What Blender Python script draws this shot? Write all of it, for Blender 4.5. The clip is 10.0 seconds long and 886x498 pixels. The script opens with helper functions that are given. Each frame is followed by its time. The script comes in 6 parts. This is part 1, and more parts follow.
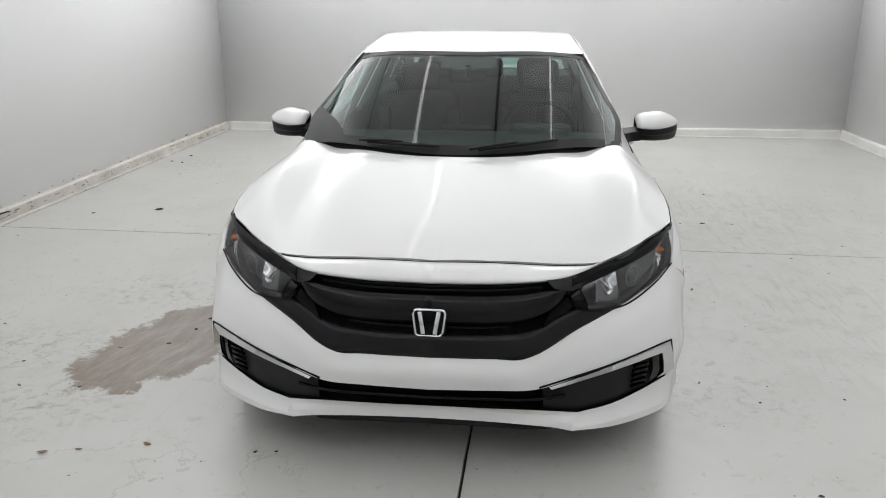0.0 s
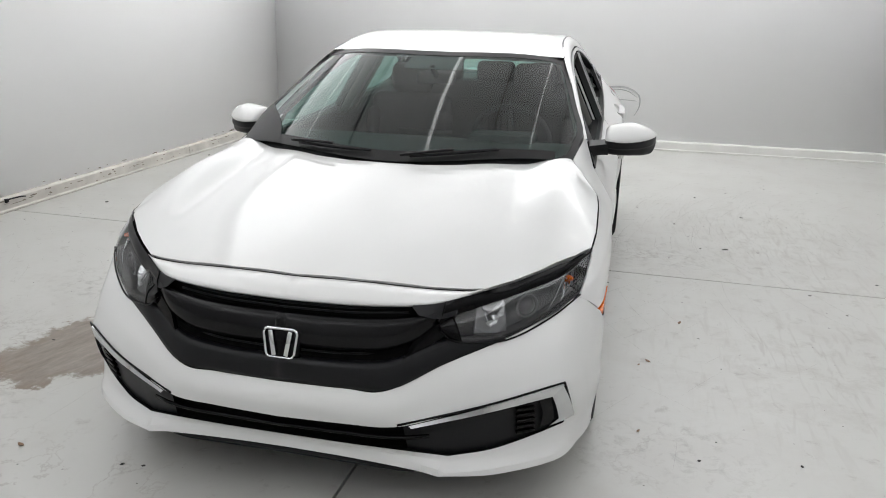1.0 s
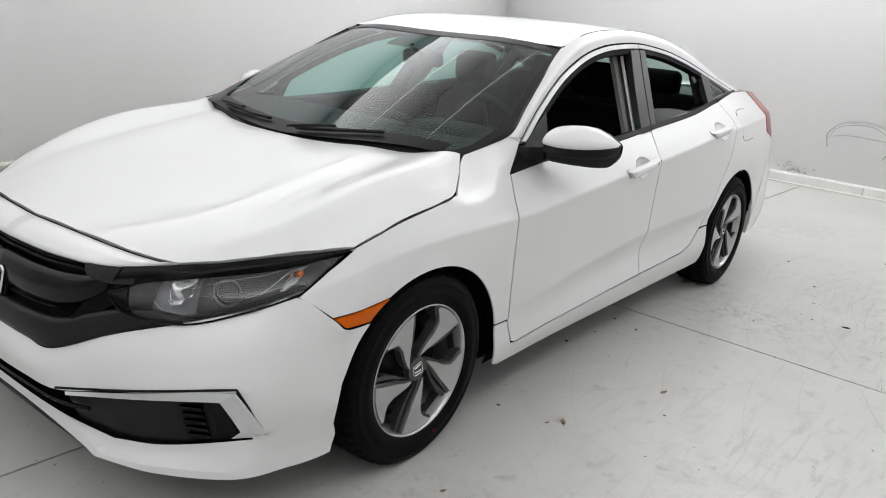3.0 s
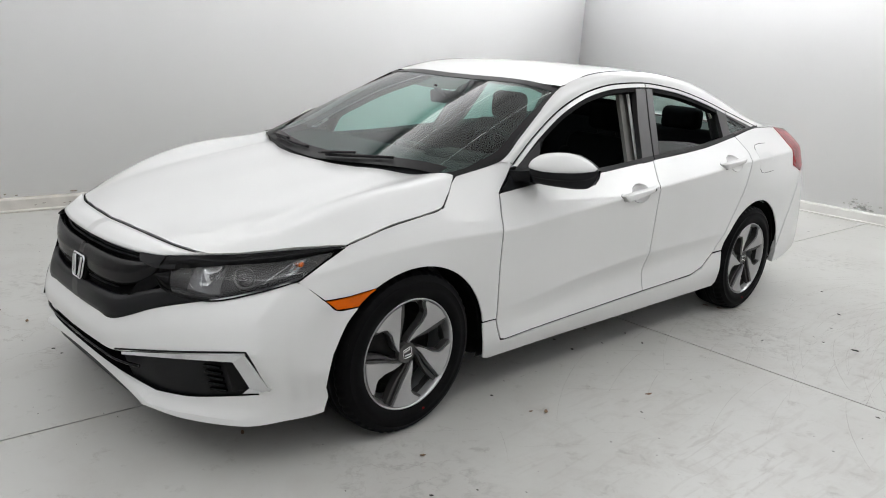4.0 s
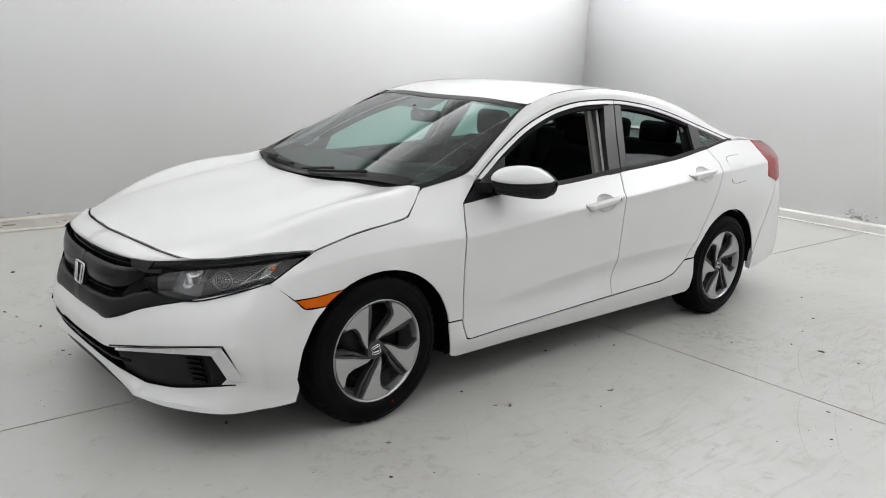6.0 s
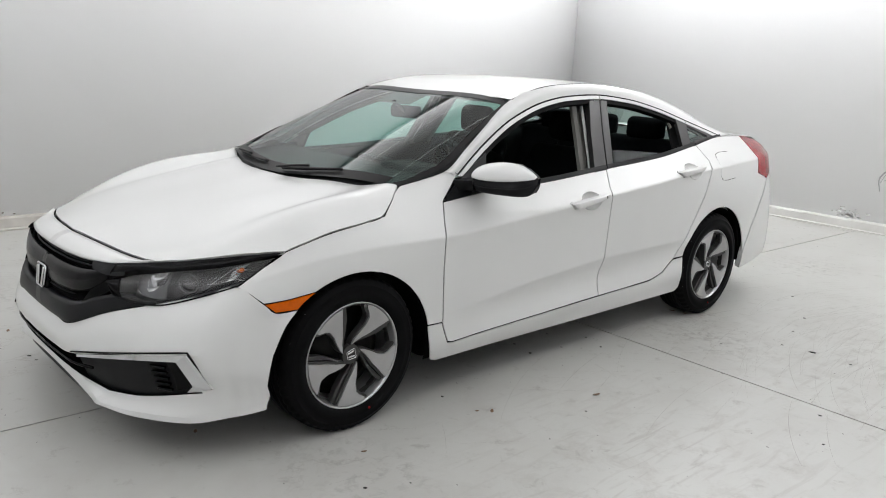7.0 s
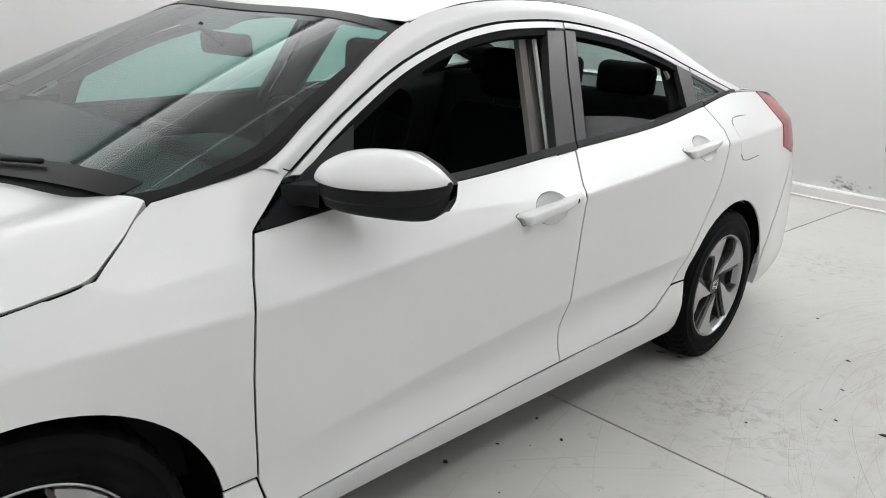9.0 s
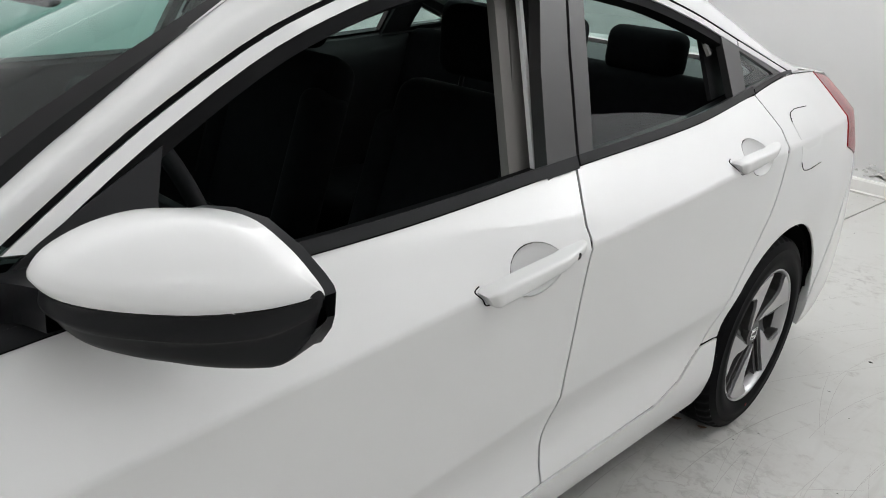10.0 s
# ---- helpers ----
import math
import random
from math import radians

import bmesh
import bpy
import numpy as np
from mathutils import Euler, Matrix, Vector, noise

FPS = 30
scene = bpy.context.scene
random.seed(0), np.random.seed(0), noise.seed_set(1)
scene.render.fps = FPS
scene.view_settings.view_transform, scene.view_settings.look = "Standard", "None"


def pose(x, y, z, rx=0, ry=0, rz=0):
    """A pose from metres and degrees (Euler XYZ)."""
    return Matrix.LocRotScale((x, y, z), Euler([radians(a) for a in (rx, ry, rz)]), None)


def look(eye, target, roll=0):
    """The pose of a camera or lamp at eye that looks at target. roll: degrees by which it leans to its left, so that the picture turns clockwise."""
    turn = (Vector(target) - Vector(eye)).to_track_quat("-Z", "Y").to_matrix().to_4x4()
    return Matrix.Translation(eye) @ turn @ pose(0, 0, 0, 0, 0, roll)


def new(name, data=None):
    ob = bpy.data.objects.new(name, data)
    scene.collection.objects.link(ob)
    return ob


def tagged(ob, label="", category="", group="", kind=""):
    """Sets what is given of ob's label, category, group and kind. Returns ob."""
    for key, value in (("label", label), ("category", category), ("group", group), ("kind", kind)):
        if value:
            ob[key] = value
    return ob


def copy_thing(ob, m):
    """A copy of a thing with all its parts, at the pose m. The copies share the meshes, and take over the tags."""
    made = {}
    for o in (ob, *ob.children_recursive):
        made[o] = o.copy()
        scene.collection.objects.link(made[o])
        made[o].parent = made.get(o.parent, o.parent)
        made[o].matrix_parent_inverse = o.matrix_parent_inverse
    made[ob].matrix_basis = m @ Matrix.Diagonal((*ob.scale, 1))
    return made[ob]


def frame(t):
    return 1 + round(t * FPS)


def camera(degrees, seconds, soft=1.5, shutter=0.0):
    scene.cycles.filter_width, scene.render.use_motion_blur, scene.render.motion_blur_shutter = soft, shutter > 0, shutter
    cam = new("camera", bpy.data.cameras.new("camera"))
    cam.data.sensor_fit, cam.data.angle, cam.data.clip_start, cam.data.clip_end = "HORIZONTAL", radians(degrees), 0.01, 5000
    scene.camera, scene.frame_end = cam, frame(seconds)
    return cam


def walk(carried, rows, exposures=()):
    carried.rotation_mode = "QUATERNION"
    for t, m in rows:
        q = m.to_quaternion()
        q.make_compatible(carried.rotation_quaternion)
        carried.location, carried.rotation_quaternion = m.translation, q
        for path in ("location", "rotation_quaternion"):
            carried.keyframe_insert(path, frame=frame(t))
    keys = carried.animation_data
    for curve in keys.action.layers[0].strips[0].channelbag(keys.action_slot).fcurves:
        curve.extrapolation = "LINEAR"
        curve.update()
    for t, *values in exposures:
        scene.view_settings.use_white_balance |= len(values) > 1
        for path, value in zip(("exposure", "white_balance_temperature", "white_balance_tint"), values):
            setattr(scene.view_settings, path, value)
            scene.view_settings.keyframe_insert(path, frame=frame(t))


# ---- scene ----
cam = camera(58.9, 10.0, soft=1.0)
PATH = [
    (0, (0.281, -3.179, 1.535), (0.089, -1.278, 0.942), 0.0),
    (0.5, (0.56, -2.991, 1.517), (0.256, -1.105, 0.927), 0.3),
    (1, (0.932, -2.797, 1.497), (0.494, -0.934, 0.915), 1.4),
    (1.5, (1.326, -2.559, 1.467), (0.715, -0.742, 0.894), 2.5),
    (2, (1.611, -2.228, 1.432), (0.798, -0.495, 0.853), 3.8),
    (2.5, (1.929, -1.899, 1.389), (0.935, -0.266, 0.801), 4.9),
    (3, (2.269, -1.749, 1.399), (1.104, -0.232, 0.816), 5.0),
    (3.2, (2.432, -1.775, 1.418), (1.204, -0.301, 0.854), 5.0),
    (4.3, (3.033, -1.844, 1.44), (1.622, -0.512, 0.956), 3.7),
    (4.5, (3.116, -1.846, 1.448), (1.695, -0.522, 0.971), 3.6),
    (5, (3.247, -1.851, 1.469), (1.809, -0.544, 0.996), 3.3),
    (6.5, (3.281, -1.814, 1.47), (1.839, -0.506, 1.013), 2.9),
    (7, (3.23, -1.715, 1.451), (1.799, -0.397, 0.988), 2.9),
    (7.5, (2.991, -1.436, 1.395), (1.579, -0.101, 0.923), 2.7),
    (8, (2.728, -1.097, 1.369), (1.359, 0.269, 0.86), 3.0),
    (8.5, (2.475, -0.711, 1.377), (1.144, 0.679, 0.834), 3.3),
    (9, (2.108, -0.354, 1.331), (0.82, 1.06, 0.747), 4.1),
    (9.5, (1.836, 0.013, 1.299), (0.581, 1.437, 0.67), 4.8),
    (10, (1.596, 0.372, 1.306), (0.357, 1.782, 0.618), 6.0),
]
walk(cam, [(t, look(eye, target, roll)) for t, eye, target, roll in PATH], exposures=[(0.0, -0.04), (3.0, 0.06), (4.5, 0.0), (8.0, 0.0), (9.0, 0.06), (10.0, -0.02)])

# ---- light ----
world = bpy.data.worlds.new("world")
scene.world = world
world.use_nodes = True
world.node_tree.nodes["Background"].inputs[0].default_value = (0.75, 0.8, 0.85, 1)
world.node_tree.nodes["Background"].inputs[1].default_value = 0.3
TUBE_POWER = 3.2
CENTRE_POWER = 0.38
# extra ceiling glow towards the walls, added as fill with no known source
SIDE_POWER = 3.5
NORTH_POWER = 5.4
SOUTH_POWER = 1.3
CEILING = 4.2
ROOM = (-3.52, 4.12, -5.0, 6.66)  # x from, x to, y from, y to


# ---- materials ----
def material(name, color, rough=0.5, metal=0.0, vary=0.06, scale=6.0, grain=0.0, grain_scale=120.0, coat=0.0, spec=0.5, emit=0.0):
    m = bpy.data.materials.new(name)
    m.use_nodes = True
    nt = m.node_tree
    b = nt.nodes["Principled BSDF"]
    b.inputs["Roughness"].default_value = rough
    b.inputs["Metallic"].default_value = metal
    b.inputs["Coat Weight"].default_value = coat
    b.inputs["Specular IOR Level"].default_value = spec
    b.inputs["Coat Roughness"].default_value = 0.03
    co = nt.nodes.new("ShaderNodeTexCoord")
    no = nt.nodes.new("ShaderNodeTexNoise")
    no.inputs["Scale"].default_value, no.inputs["Detail"].default_value = scale, 6
    nt.links.new(co.outputs["Object"], no.inputs["Vector"])
    ra = nt.nodes.new("ShaderNodeValToRGB")
    ra.color_ramp.elements[0].position, ra.color_ramp.elements[1].position = 0.3, 0.7
    ra.color_ramp.elements[0].color = (*[c * (1 - vary) for c in color], 1)
    ra.color_ramp.elements[1].color = (*[min(1, c * (1 + vary)) for c in color], 1)
    nt.links.new(no.outputs["Fac"], ra.inputs["Fac"])
    nt.links.new(ra.outputs["Color"], b.inputs["Base Color"])
    if grain:
        g = nt.nodes.new("ShaderNodeTexNoise")
        g.inputs["Scale"].default_value, g.inputs["Detail"].default_value = grain_scale, 4
        nt.links.new(co.outputs["Object"], g.inputs["Vector"])
        bu = nt.nodes.new("ShaderNodeBump")
        bu.inputs["Strength"].default_value, bu.inputs["Distance"].default_value = grain, 0.0007
        nt.links.new(g.outputs["Fac"], bu.inputs["Height"])
        nt.links.new(bu.outputs["Normal"], b.inputs["Normal"])
    if emit:
        b.inputs["Emission Color"].default_value = (*color, 1)
        b.inputs["Emission Strength"].default_value = emit
    return m


def glass(name, tint, gloss=0.0):
    """A pane: tinted see-through with Fresnel gloss."""
    m = bpy.data.materials.new(name)
    m.use_nodes = True
    nt = m.node_tree
    nt.nodes.clear()
    out, mix = nt.nodes.new("ShaderNodeOutputMaterial"), nt.nodes.new("ShaderNodeMixShader")
    tr, gl, fr = nt.nodes.new("ShaderNodeBsdfTransparent"), nt.nodes.new("ShaderNodeBsdfGlossy"), nt.nodes.new("ShaderNodeLayerWeight")
    pw, mu = nt.nodes.new("ShaderNodeMath"), nt.nodes.new("ShaderNodeMath")
    pw.operation, mu.operation = "POWER", "MULTIPLY_ADD"
    fr.inputs["Blend"].default_value, pw.inputs[1].default_value = 0.5, 5.0
    mu.inputs[1].default_value, mu.inputs[2].default_value = 0.9, 0.062
    nt.links.new(fr.outputs["Facing"], pw.inputs[0])
    nt.links.new(pw.outputs[0], mu.inputs[0])
    tr.inputs["Color"].default_value = (*tint, 1)
    gl.inputs["Roughness"].default_value = gloss
    nt.links.new(mu.outputs[0], mix.inputs[0])
    nt.links.new(tr.outputs[0], mix.inputs[1])
    nt.links.new(gl.outputs[0], mix.inputs[2])
    nt.links.new(mix.outputs[0], out.inputs["Surface"])
    return m


PAINT = material("white_pearl_paint", (0.70, 0.70, 0.692), 0.38, 0, 0.015, 2.5, coat=0.6, spec=0.3)
BLACK = material("gloss_black_plastic", (0.003, 0.003, 0.0035), 0.10, 0, 0.1, 8, spec=0.14)
SATIN = material("satin_black_plastic", (0.0075, 0.0078, 0.009), 0.42, 0, 0.12, 10, grain=0.06, grain_scale=500, spec=0.22)
FRIT = material("black_glass_print", (0.009, 0.009, 0.0095), 0.35, 0, 0.1, 10, spec=0.16)
PILLAR = material("pillar_black_film", (0.022, 0.021, 0.021), 0.32, 0, 0.1, 10)
RUBBER = material("black_rubber", (0.0040, 0.0040, 0.0045), 0.62, 0, 0.2, 12, grain=0.1, grain_scale=250, spec=0.07)
VOID = material("dark_underbody_and_gap_shade", (0.004, 0.004, 0.004), 0.9, 0, 0.2, 8, spec=0.05)
CHROME = material("chrome", (0.72, 0.73, 0.74), 0.10, 1.0, 0.03, 10)
ALLOY = material("machined_alloy", (0.46, 0.46, 0.465), 0.34, 0.85, 0.05, 14)
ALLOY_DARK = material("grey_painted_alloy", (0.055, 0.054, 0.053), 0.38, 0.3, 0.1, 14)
STEEL = material("brake_steel", (0.022, 0.022, 0.022), 0.5, 0.8, 0.2, 20)
AMBER = material("amber_lens", (0.62, 0.11, 0.002), 0.2, 0, 0.12, 40, spec=0.2)
RED = material("red_lens", (0.27, 0.010, 0.014), 0.18, 0, 0.08, 30, spec=0.25)
CLOTH = material("black_seat_cloth", (0.0045, 0.0045, 0.0055), 0.9, 0, 0.25, 30, grain=0.3, grain_scale=400, spec=0.1)
TRIM = material("charcoal_cabin_trim", (0.010, 0.010, 0.011), 0.6, 0, 0.15, 12, grain=0.1, grain_scale=300, spec=0.2)
GREY = material("grey_headliner_fabric", (0.27, 0.265, 0.25), 0.9, 0, 0.06, 20, grain=0.1, grain_scale=300)
BEIGE = material("grey_pillar_trim", (0.15, 0.145, 0.135), 0.7, 0, 0.05, 15)
REFLECTOR = material("lamp_reflector", (0.46, 0.46, 0.46), 0.12, 1.0, 0.04, 20)
LAMPGREY = material("lamp_housing_grey", (0.05, 0.05, 0.052), 0.35, 0.2, 0.1, 20)
BEZEL = material("grey_lamp_bezel", (0.16, 0.16, 0.165), 0.35, 0.5, 0.08, 25)
WINDSCREEN = glass("green_tinted_windscreen", (0.47, 0.73, 0.67))
SIDEGLASS = glass("green_tinted_side_glass", (0.60, 0.79, 0.74))
LENS = glass("clear_lamp_lens", (0.88, 0.89, 0.9))
MIRROR = material("mirror_silver", (0.9, 0.9, 0.9), 0.02, 1.0, 0.0)
WALL = material("white_painted_wall", (0.925, 0.925, 0.93), 0.8, 0, 0.012, 0.7, grain=0.04, grain_scale=60)
CURB = material("grey_white_wall_base", (0.66, 0.65, 0.63), 0.6, 0, 0.07, 3.0, grain=0.1, grain_scale=60)
CURB_WEST = material("grimy_wall_base", (0.54, 0.515, 0.475), 0.6, 0, 0.16, 5.0, grain=0.1, grain_scale=60)
GRIME = material("brown_grime", (0.22, 0.19, 0.16), 0.9, 0, 0.3, 30)
CEIL = material("pale_ceiling_board", (0.80, 0.81, 0.81), 0.7, 0, 0.02, 1.0)
JOINT = material("dark_joint_filler", (0.06, 0.058, 0.055), 0.9, 0, 0.3, 20)
SOOT = material("dark_scuff", (0.62, 0.61, 0.60), 0.9, 0, 0.3, 30)
PENCIL = material("grey_scuff_line", (0.48, 0.48, 0.49), 0.9, 0, 0.1, 30)
LEAFM = material("dry_leaf", (0.20, 0.12, 0.07), 0.8, 0, 0.3, 60)
GRIT = material("dark_grit", (0.035, 0.033, 0.03), 0.9, 0, 0.3, 60)
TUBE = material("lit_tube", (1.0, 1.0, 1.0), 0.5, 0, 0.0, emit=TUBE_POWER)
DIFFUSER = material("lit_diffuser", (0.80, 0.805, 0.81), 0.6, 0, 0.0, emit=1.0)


def wall_glow_boost(m):
    """Makes the sheet glow more towards the four walls, added to brighten walls and car."""
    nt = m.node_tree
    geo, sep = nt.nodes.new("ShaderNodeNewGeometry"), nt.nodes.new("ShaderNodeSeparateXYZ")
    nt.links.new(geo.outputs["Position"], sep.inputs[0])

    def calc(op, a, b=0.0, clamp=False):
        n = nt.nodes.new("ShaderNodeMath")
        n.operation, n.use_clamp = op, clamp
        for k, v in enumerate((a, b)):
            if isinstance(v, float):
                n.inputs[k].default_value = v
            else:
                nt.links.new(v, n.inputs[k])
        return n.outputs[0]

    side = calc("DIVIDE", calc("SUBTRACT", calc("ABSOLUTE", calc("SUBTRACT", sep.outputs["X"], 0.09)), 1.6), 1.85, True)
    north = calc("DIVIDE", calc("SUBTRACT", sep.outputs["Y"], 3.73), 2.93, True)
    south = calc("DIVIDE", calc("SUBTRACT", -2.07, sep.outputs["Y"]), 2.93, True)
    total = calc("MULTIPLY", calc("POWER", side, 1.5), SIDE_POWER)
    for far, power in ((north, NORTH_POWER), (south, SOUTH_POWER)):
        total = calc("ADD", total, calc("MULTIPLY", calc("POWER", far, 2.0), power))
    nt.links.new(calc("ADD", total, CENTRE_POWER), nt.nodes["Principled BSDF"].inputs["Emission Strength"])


wall_glow_boost(DIFFUSER)
GRATE = material("gloss_black_grille_bar", (0.005, 0.005, 0.0058), 0.22, 0, 0.1, 8, spec=0.22)
FRAME = material("grey_light_frame", (0.38, 0.38, 0.38), 0.5, 0.2, 0.05)
FIXT = material("white_enamel_fixture", (0.75, 0.75, 0.75), 0.4, 0, 0.02)


def floor_material():
    m = material("worn_pale_floor_paint", (0.482, 0.480, 0.458), 0.30, 0, 0.02, 0.8, grain=0.0)
    nt = m.node_tree
    b = nt.nodes["Principled BSDF"]
    L = nt.links.new
    co = nt.nodes.new("ShaderNodeTexCoord")
    base = [n for n in nt.nodes if n.type == "VALTORGB"][0]

    def noise_tex(scale, detail=8, rough=0.6, distort=0.0):
        n = nt.nodes.new("ShaderNodeTexNoise")
        n.inputs["Scale"].default_value, n.inputs["Detail"].default_value, n.inputs["Roughness"].default_value = scale, detail, rough
        n.inputs["Distortion"].default_value = distort
        L(co.outputs["Object"], n.inputs["Vector"])
        return n

    def ramp(src, a, c, va=0.0, vc=1.0):
        r = nt.nodes.new("ShaderNodeMapRange")
        r.inputs["From Min"].default_value, r.inputs["From Max"].default_value = a, c
        r.inputs["To Min"].default_value, r.inputs["To Max"].default_value = va, vc
        L(src, r.inputs["Value"])
        return r.outputs["Result"]

    def mixc(fac, a, col):
        x = nt.nodes.new("ShaderNodeMix")
        x.data_type = "RGBA"
        L(fac, x.inputs["Factor"])
        L(a, x.inputs[6])
        x.inputs[7].default_value = (*col, 1)
        return x.outputs[2]

    def math_node(op, a, c):
        x = nt.nodes.new("ShaderNodeMath")
        x.operation = op
        x.use_clamp = op == "MULTIPLY"
        for i, v in enumerate((a, c)):
            if isinstance(v, float):
                x.inputs[i].default_value = v
            else:
                L(v, x.inputs[i])
        return x.outputs[0]

    col = base.outputs["Color"]
    # broad grey traffic wear
    col = mixc(ramp(noise_tex(0.55, 2, 0.5).outputs["Fac"], 0.48, 0.75, 0.0, 0.35), col, (0.46, 0.455, 0.44))
    def near(x, y, r0, r1, sx=1.0, turn=0.0):
        """1 within r0 of a place, fading to 0 at r1."""
        d = nt.nodes.new("ShaderNodeVectorMath")
        d.operation = "SUBTRACT"
        L(co.outputs["Object"], d.inputs[0])
        d.inputs[1].default_value = (x, y, 0.0)
        w = nt.nodes.new("ShaderNodeVectorRotate")
        w.rotation_type = "Z_AXIS"
        w.inputs["Angle"].default_value = radians(turn)
        L(d.outputs[0], w.inputs["Vector"])
        k = nt.nodes.new("ShaderNodeVectorMath")
        k.operation = "MULTIPLY"
        k.inputs[1].default_value = (sx, 1.0, 0.0)
        L(w.outputs[0], k.inputs[0])
        n = nt.nodes.new("ShaderNodeVectorMath")
        n.operation = "LENGTH"
        L(k.outputs[0], n.inputs[0])
        return ramp(n.outputs["Value"], r1, r0)

    def any_of(*gates):
        out = gates[0]
        for g in gates[1:]:
            out = math_node("MAXIMUM", out, g)
        return out

    # thin outlines where the paint has peeled
    peel = noise_tex(2.3, 9, 0.6, 0.2)
    ring = math_node("MULTIPLY", ramp(peel.outputs["Fac"], 0.505, 0.511), ramp(peel.outputs["Fac"], 0.524, 0.513))
    gate = any_of(near(-1.12, -0.98, 0.12, 0.45, 0.6), near(-1.96, 0.0, 0.1, 0.4, 0.6), near(1.16, -0.20, 0.05, 0.30, 0.7), near(1.10, 2.25, 0.1, 0.40, 0.8), near(-0.60, -0.86, 0.02, 0.20, 0.7))
    col = mixc(math_node("MULTIPLY", math_node("MULTIPLY", ring, gate), 0.55), col, (0.26, 0.235, 0.21))
    # soft grey smears left by tyres
    smear = ramp(noise_tex(16, 9, 0.72, 0.6).outputs["Fac"], 0.50, 0.68)
    gate = any_of(near(-1.60, -0.52, 0.05, 0.34, 0.7), near(-1.72, 0.80, 0.05, 0.40, 0.6), near(-1.35, 0.72, 0.05, 0.25, 0.6), near(-1.96, 0.02, 0.0, 0.32, 0.6), near(1.17, -0.18, 0.0, 0.30, 0.7), near(0.70, 4.60, 0.05, 0.45, 1.0), near(0.88, 2.62, 0.02, 0.25, 1.0), near(1.15, 2.25, 0.05, 0.45, 0.8), near(-2.9, 4.4, 0.1, 0.7, 1.6))
    col = mixc(math_node("MULTIPLY", math_node("MULTIPLY", smear, gate), 0.85), col, (0.19, 0.178, 0.165))
    # the swept track of faint brownish rubbing beside the car
    track = ramp(noise_tex(5.5, 9, 0.75, 0.4).outputs["Fac"], 0.50, 0.72)
    gate = math_node("MAXIMUM", near(2.0, 2.7, 0.3, 1.7, 1.5, -12), near(1.8, 0.8, 0.2, 1.2, 1.2))
    col = mixc(math_node("MULTIPLY", math_node("MULTIPLY", track, gate), 0.75), col, (0.31, 0.288, 0.265))
    drag = nt.nodes.new("ShaderNodeMapping")
    drag.inputs["Rotation"].default_value = (0, 0, radians(-12))
    drag.inputs["Scale"].default_value = (26.0, 3.5, 1.0)
    L(co.outputs["Object"], drag.inputs["Vector"])
    dn = nt.nodes.new("ShaderNodeTexNoise")
    dn.inputs["Scale"].default_value, dn.inputs["Detail"].default_value, dn.inputs["Distortion"].default_value = 1.0, 8, 1.0
    L(drag.outputs[0], dn.inputs["Vector"])
    col = mixc(math_node("MULTIPLY", math_node("MULTIPLY", ramp(dn.outputs["Fac"], 0.54, 0.68), gate), 0.45), col, (0.30, 0.278, 0.26))
    # scattered dull spots everywhere
    spots = ramp(noise_tex(11, 9, 0.7, 0.3).outputs["Fac"], 0.58, 0.72)
    col = mixc(math_node("MULTIPLY", spots, 0.8), col, (0.31, 0.295, 0.275))
    # cloudy blotches of thin paint
    col = mixc(ramp(noise_tex(2.4, 8, 0.65, 0.3).outputs["Fac"], 0.48, 0.64, 0.0, 0.42), col, (0.425, 0.412, 0.39))
    # the bare, brown patch where the paint has come off
    sep = nt.nodes.new("ShaderNodeVectorMath")
    sep.operation = "SUBTRACT"
    L(co.outputs["Object"], sep.inputs[0])
    sep.inputs[1].default_value = (-1.36, 0.11, 0.0)
    rot = nt.nodes.new("ShaderNodeVectorRotate")
    rot.rotation_type = "Z_AXIS"
    rot.inputs["Angle"].default_value = radians(14)
    L(sep.outputs[0], rot.inputs["Vector"])
    scl = nt.nodes.new("ShaderNodeVectorMath")
    scl.operation = "MULTIPLY"
    L(rot.outputs[0], scl.inputs[0])
    scl.inputs[1].default_value = (1 / 0.30, 1 / 0.52, 0.0)
    ln = nt.nodes.new("ShaderNodeVectorMath")
    ln.operation = "LENGTH"
    L(scl.outputs[0], ln.inputs[0])
    edge = math_node("ADD", ln.outputs["Value"], math_node("MULTIPLY", noise_tex(4.5, 10, 0.72).outputs["Fac"], 1.3))
    patch = ramp(edge, 1.66, 1.56)
    rim = math_node("MULTIPLY", math_node("MULTIPLY", ramp(edge, 1.36, 1.58), ramp(edge, 1.68, 1.60)), ramp(noise_tex(6, 6).outputs["Fac"], 0.38, 0.58))
    st = nt.nodes.new("ShaderNodeMix")
    st.data_type = "RGBA"
    br = nt.nodes.new("ShaderNodeValToRGB")
    br.color_ramp.elements[0].position, br.color_ramp.elements[1].position = 0.35, 0.68
    br.color_ramp.elements[0].color, br.color_ramp.elements[1].color = (0.145, 0.118, 0.097, 1), (0.31, 0.268, 0.228, 1)
    lay = nt.nodes.new("ShaderNodeVectorMath")
    lay.operation = "MULTIPLY"
    lay.inputs[1].default_value = (15.0, 4.0, 0.0)
    L(rot.outputs[0], lay.inputs[0])
    grainy = nt.nodes.new("ShaderNodeTexNoise")
    grainy.inputs["Scale"].default_value, grainy.inputs["Detail"].default_value, grainy.inputs["Roughness"].default_value = 1.0, 10, 0.75
    L(lay.outputs[0], grainy.inputs["Vector"])
    L(grainy.outputs["Fac"], br.inputs["Fac"])
    L(patch, st.inputs["Factor"])
    L(col, st.inputs[6])
    L(br.outputs["Color"], st.inputs[7])
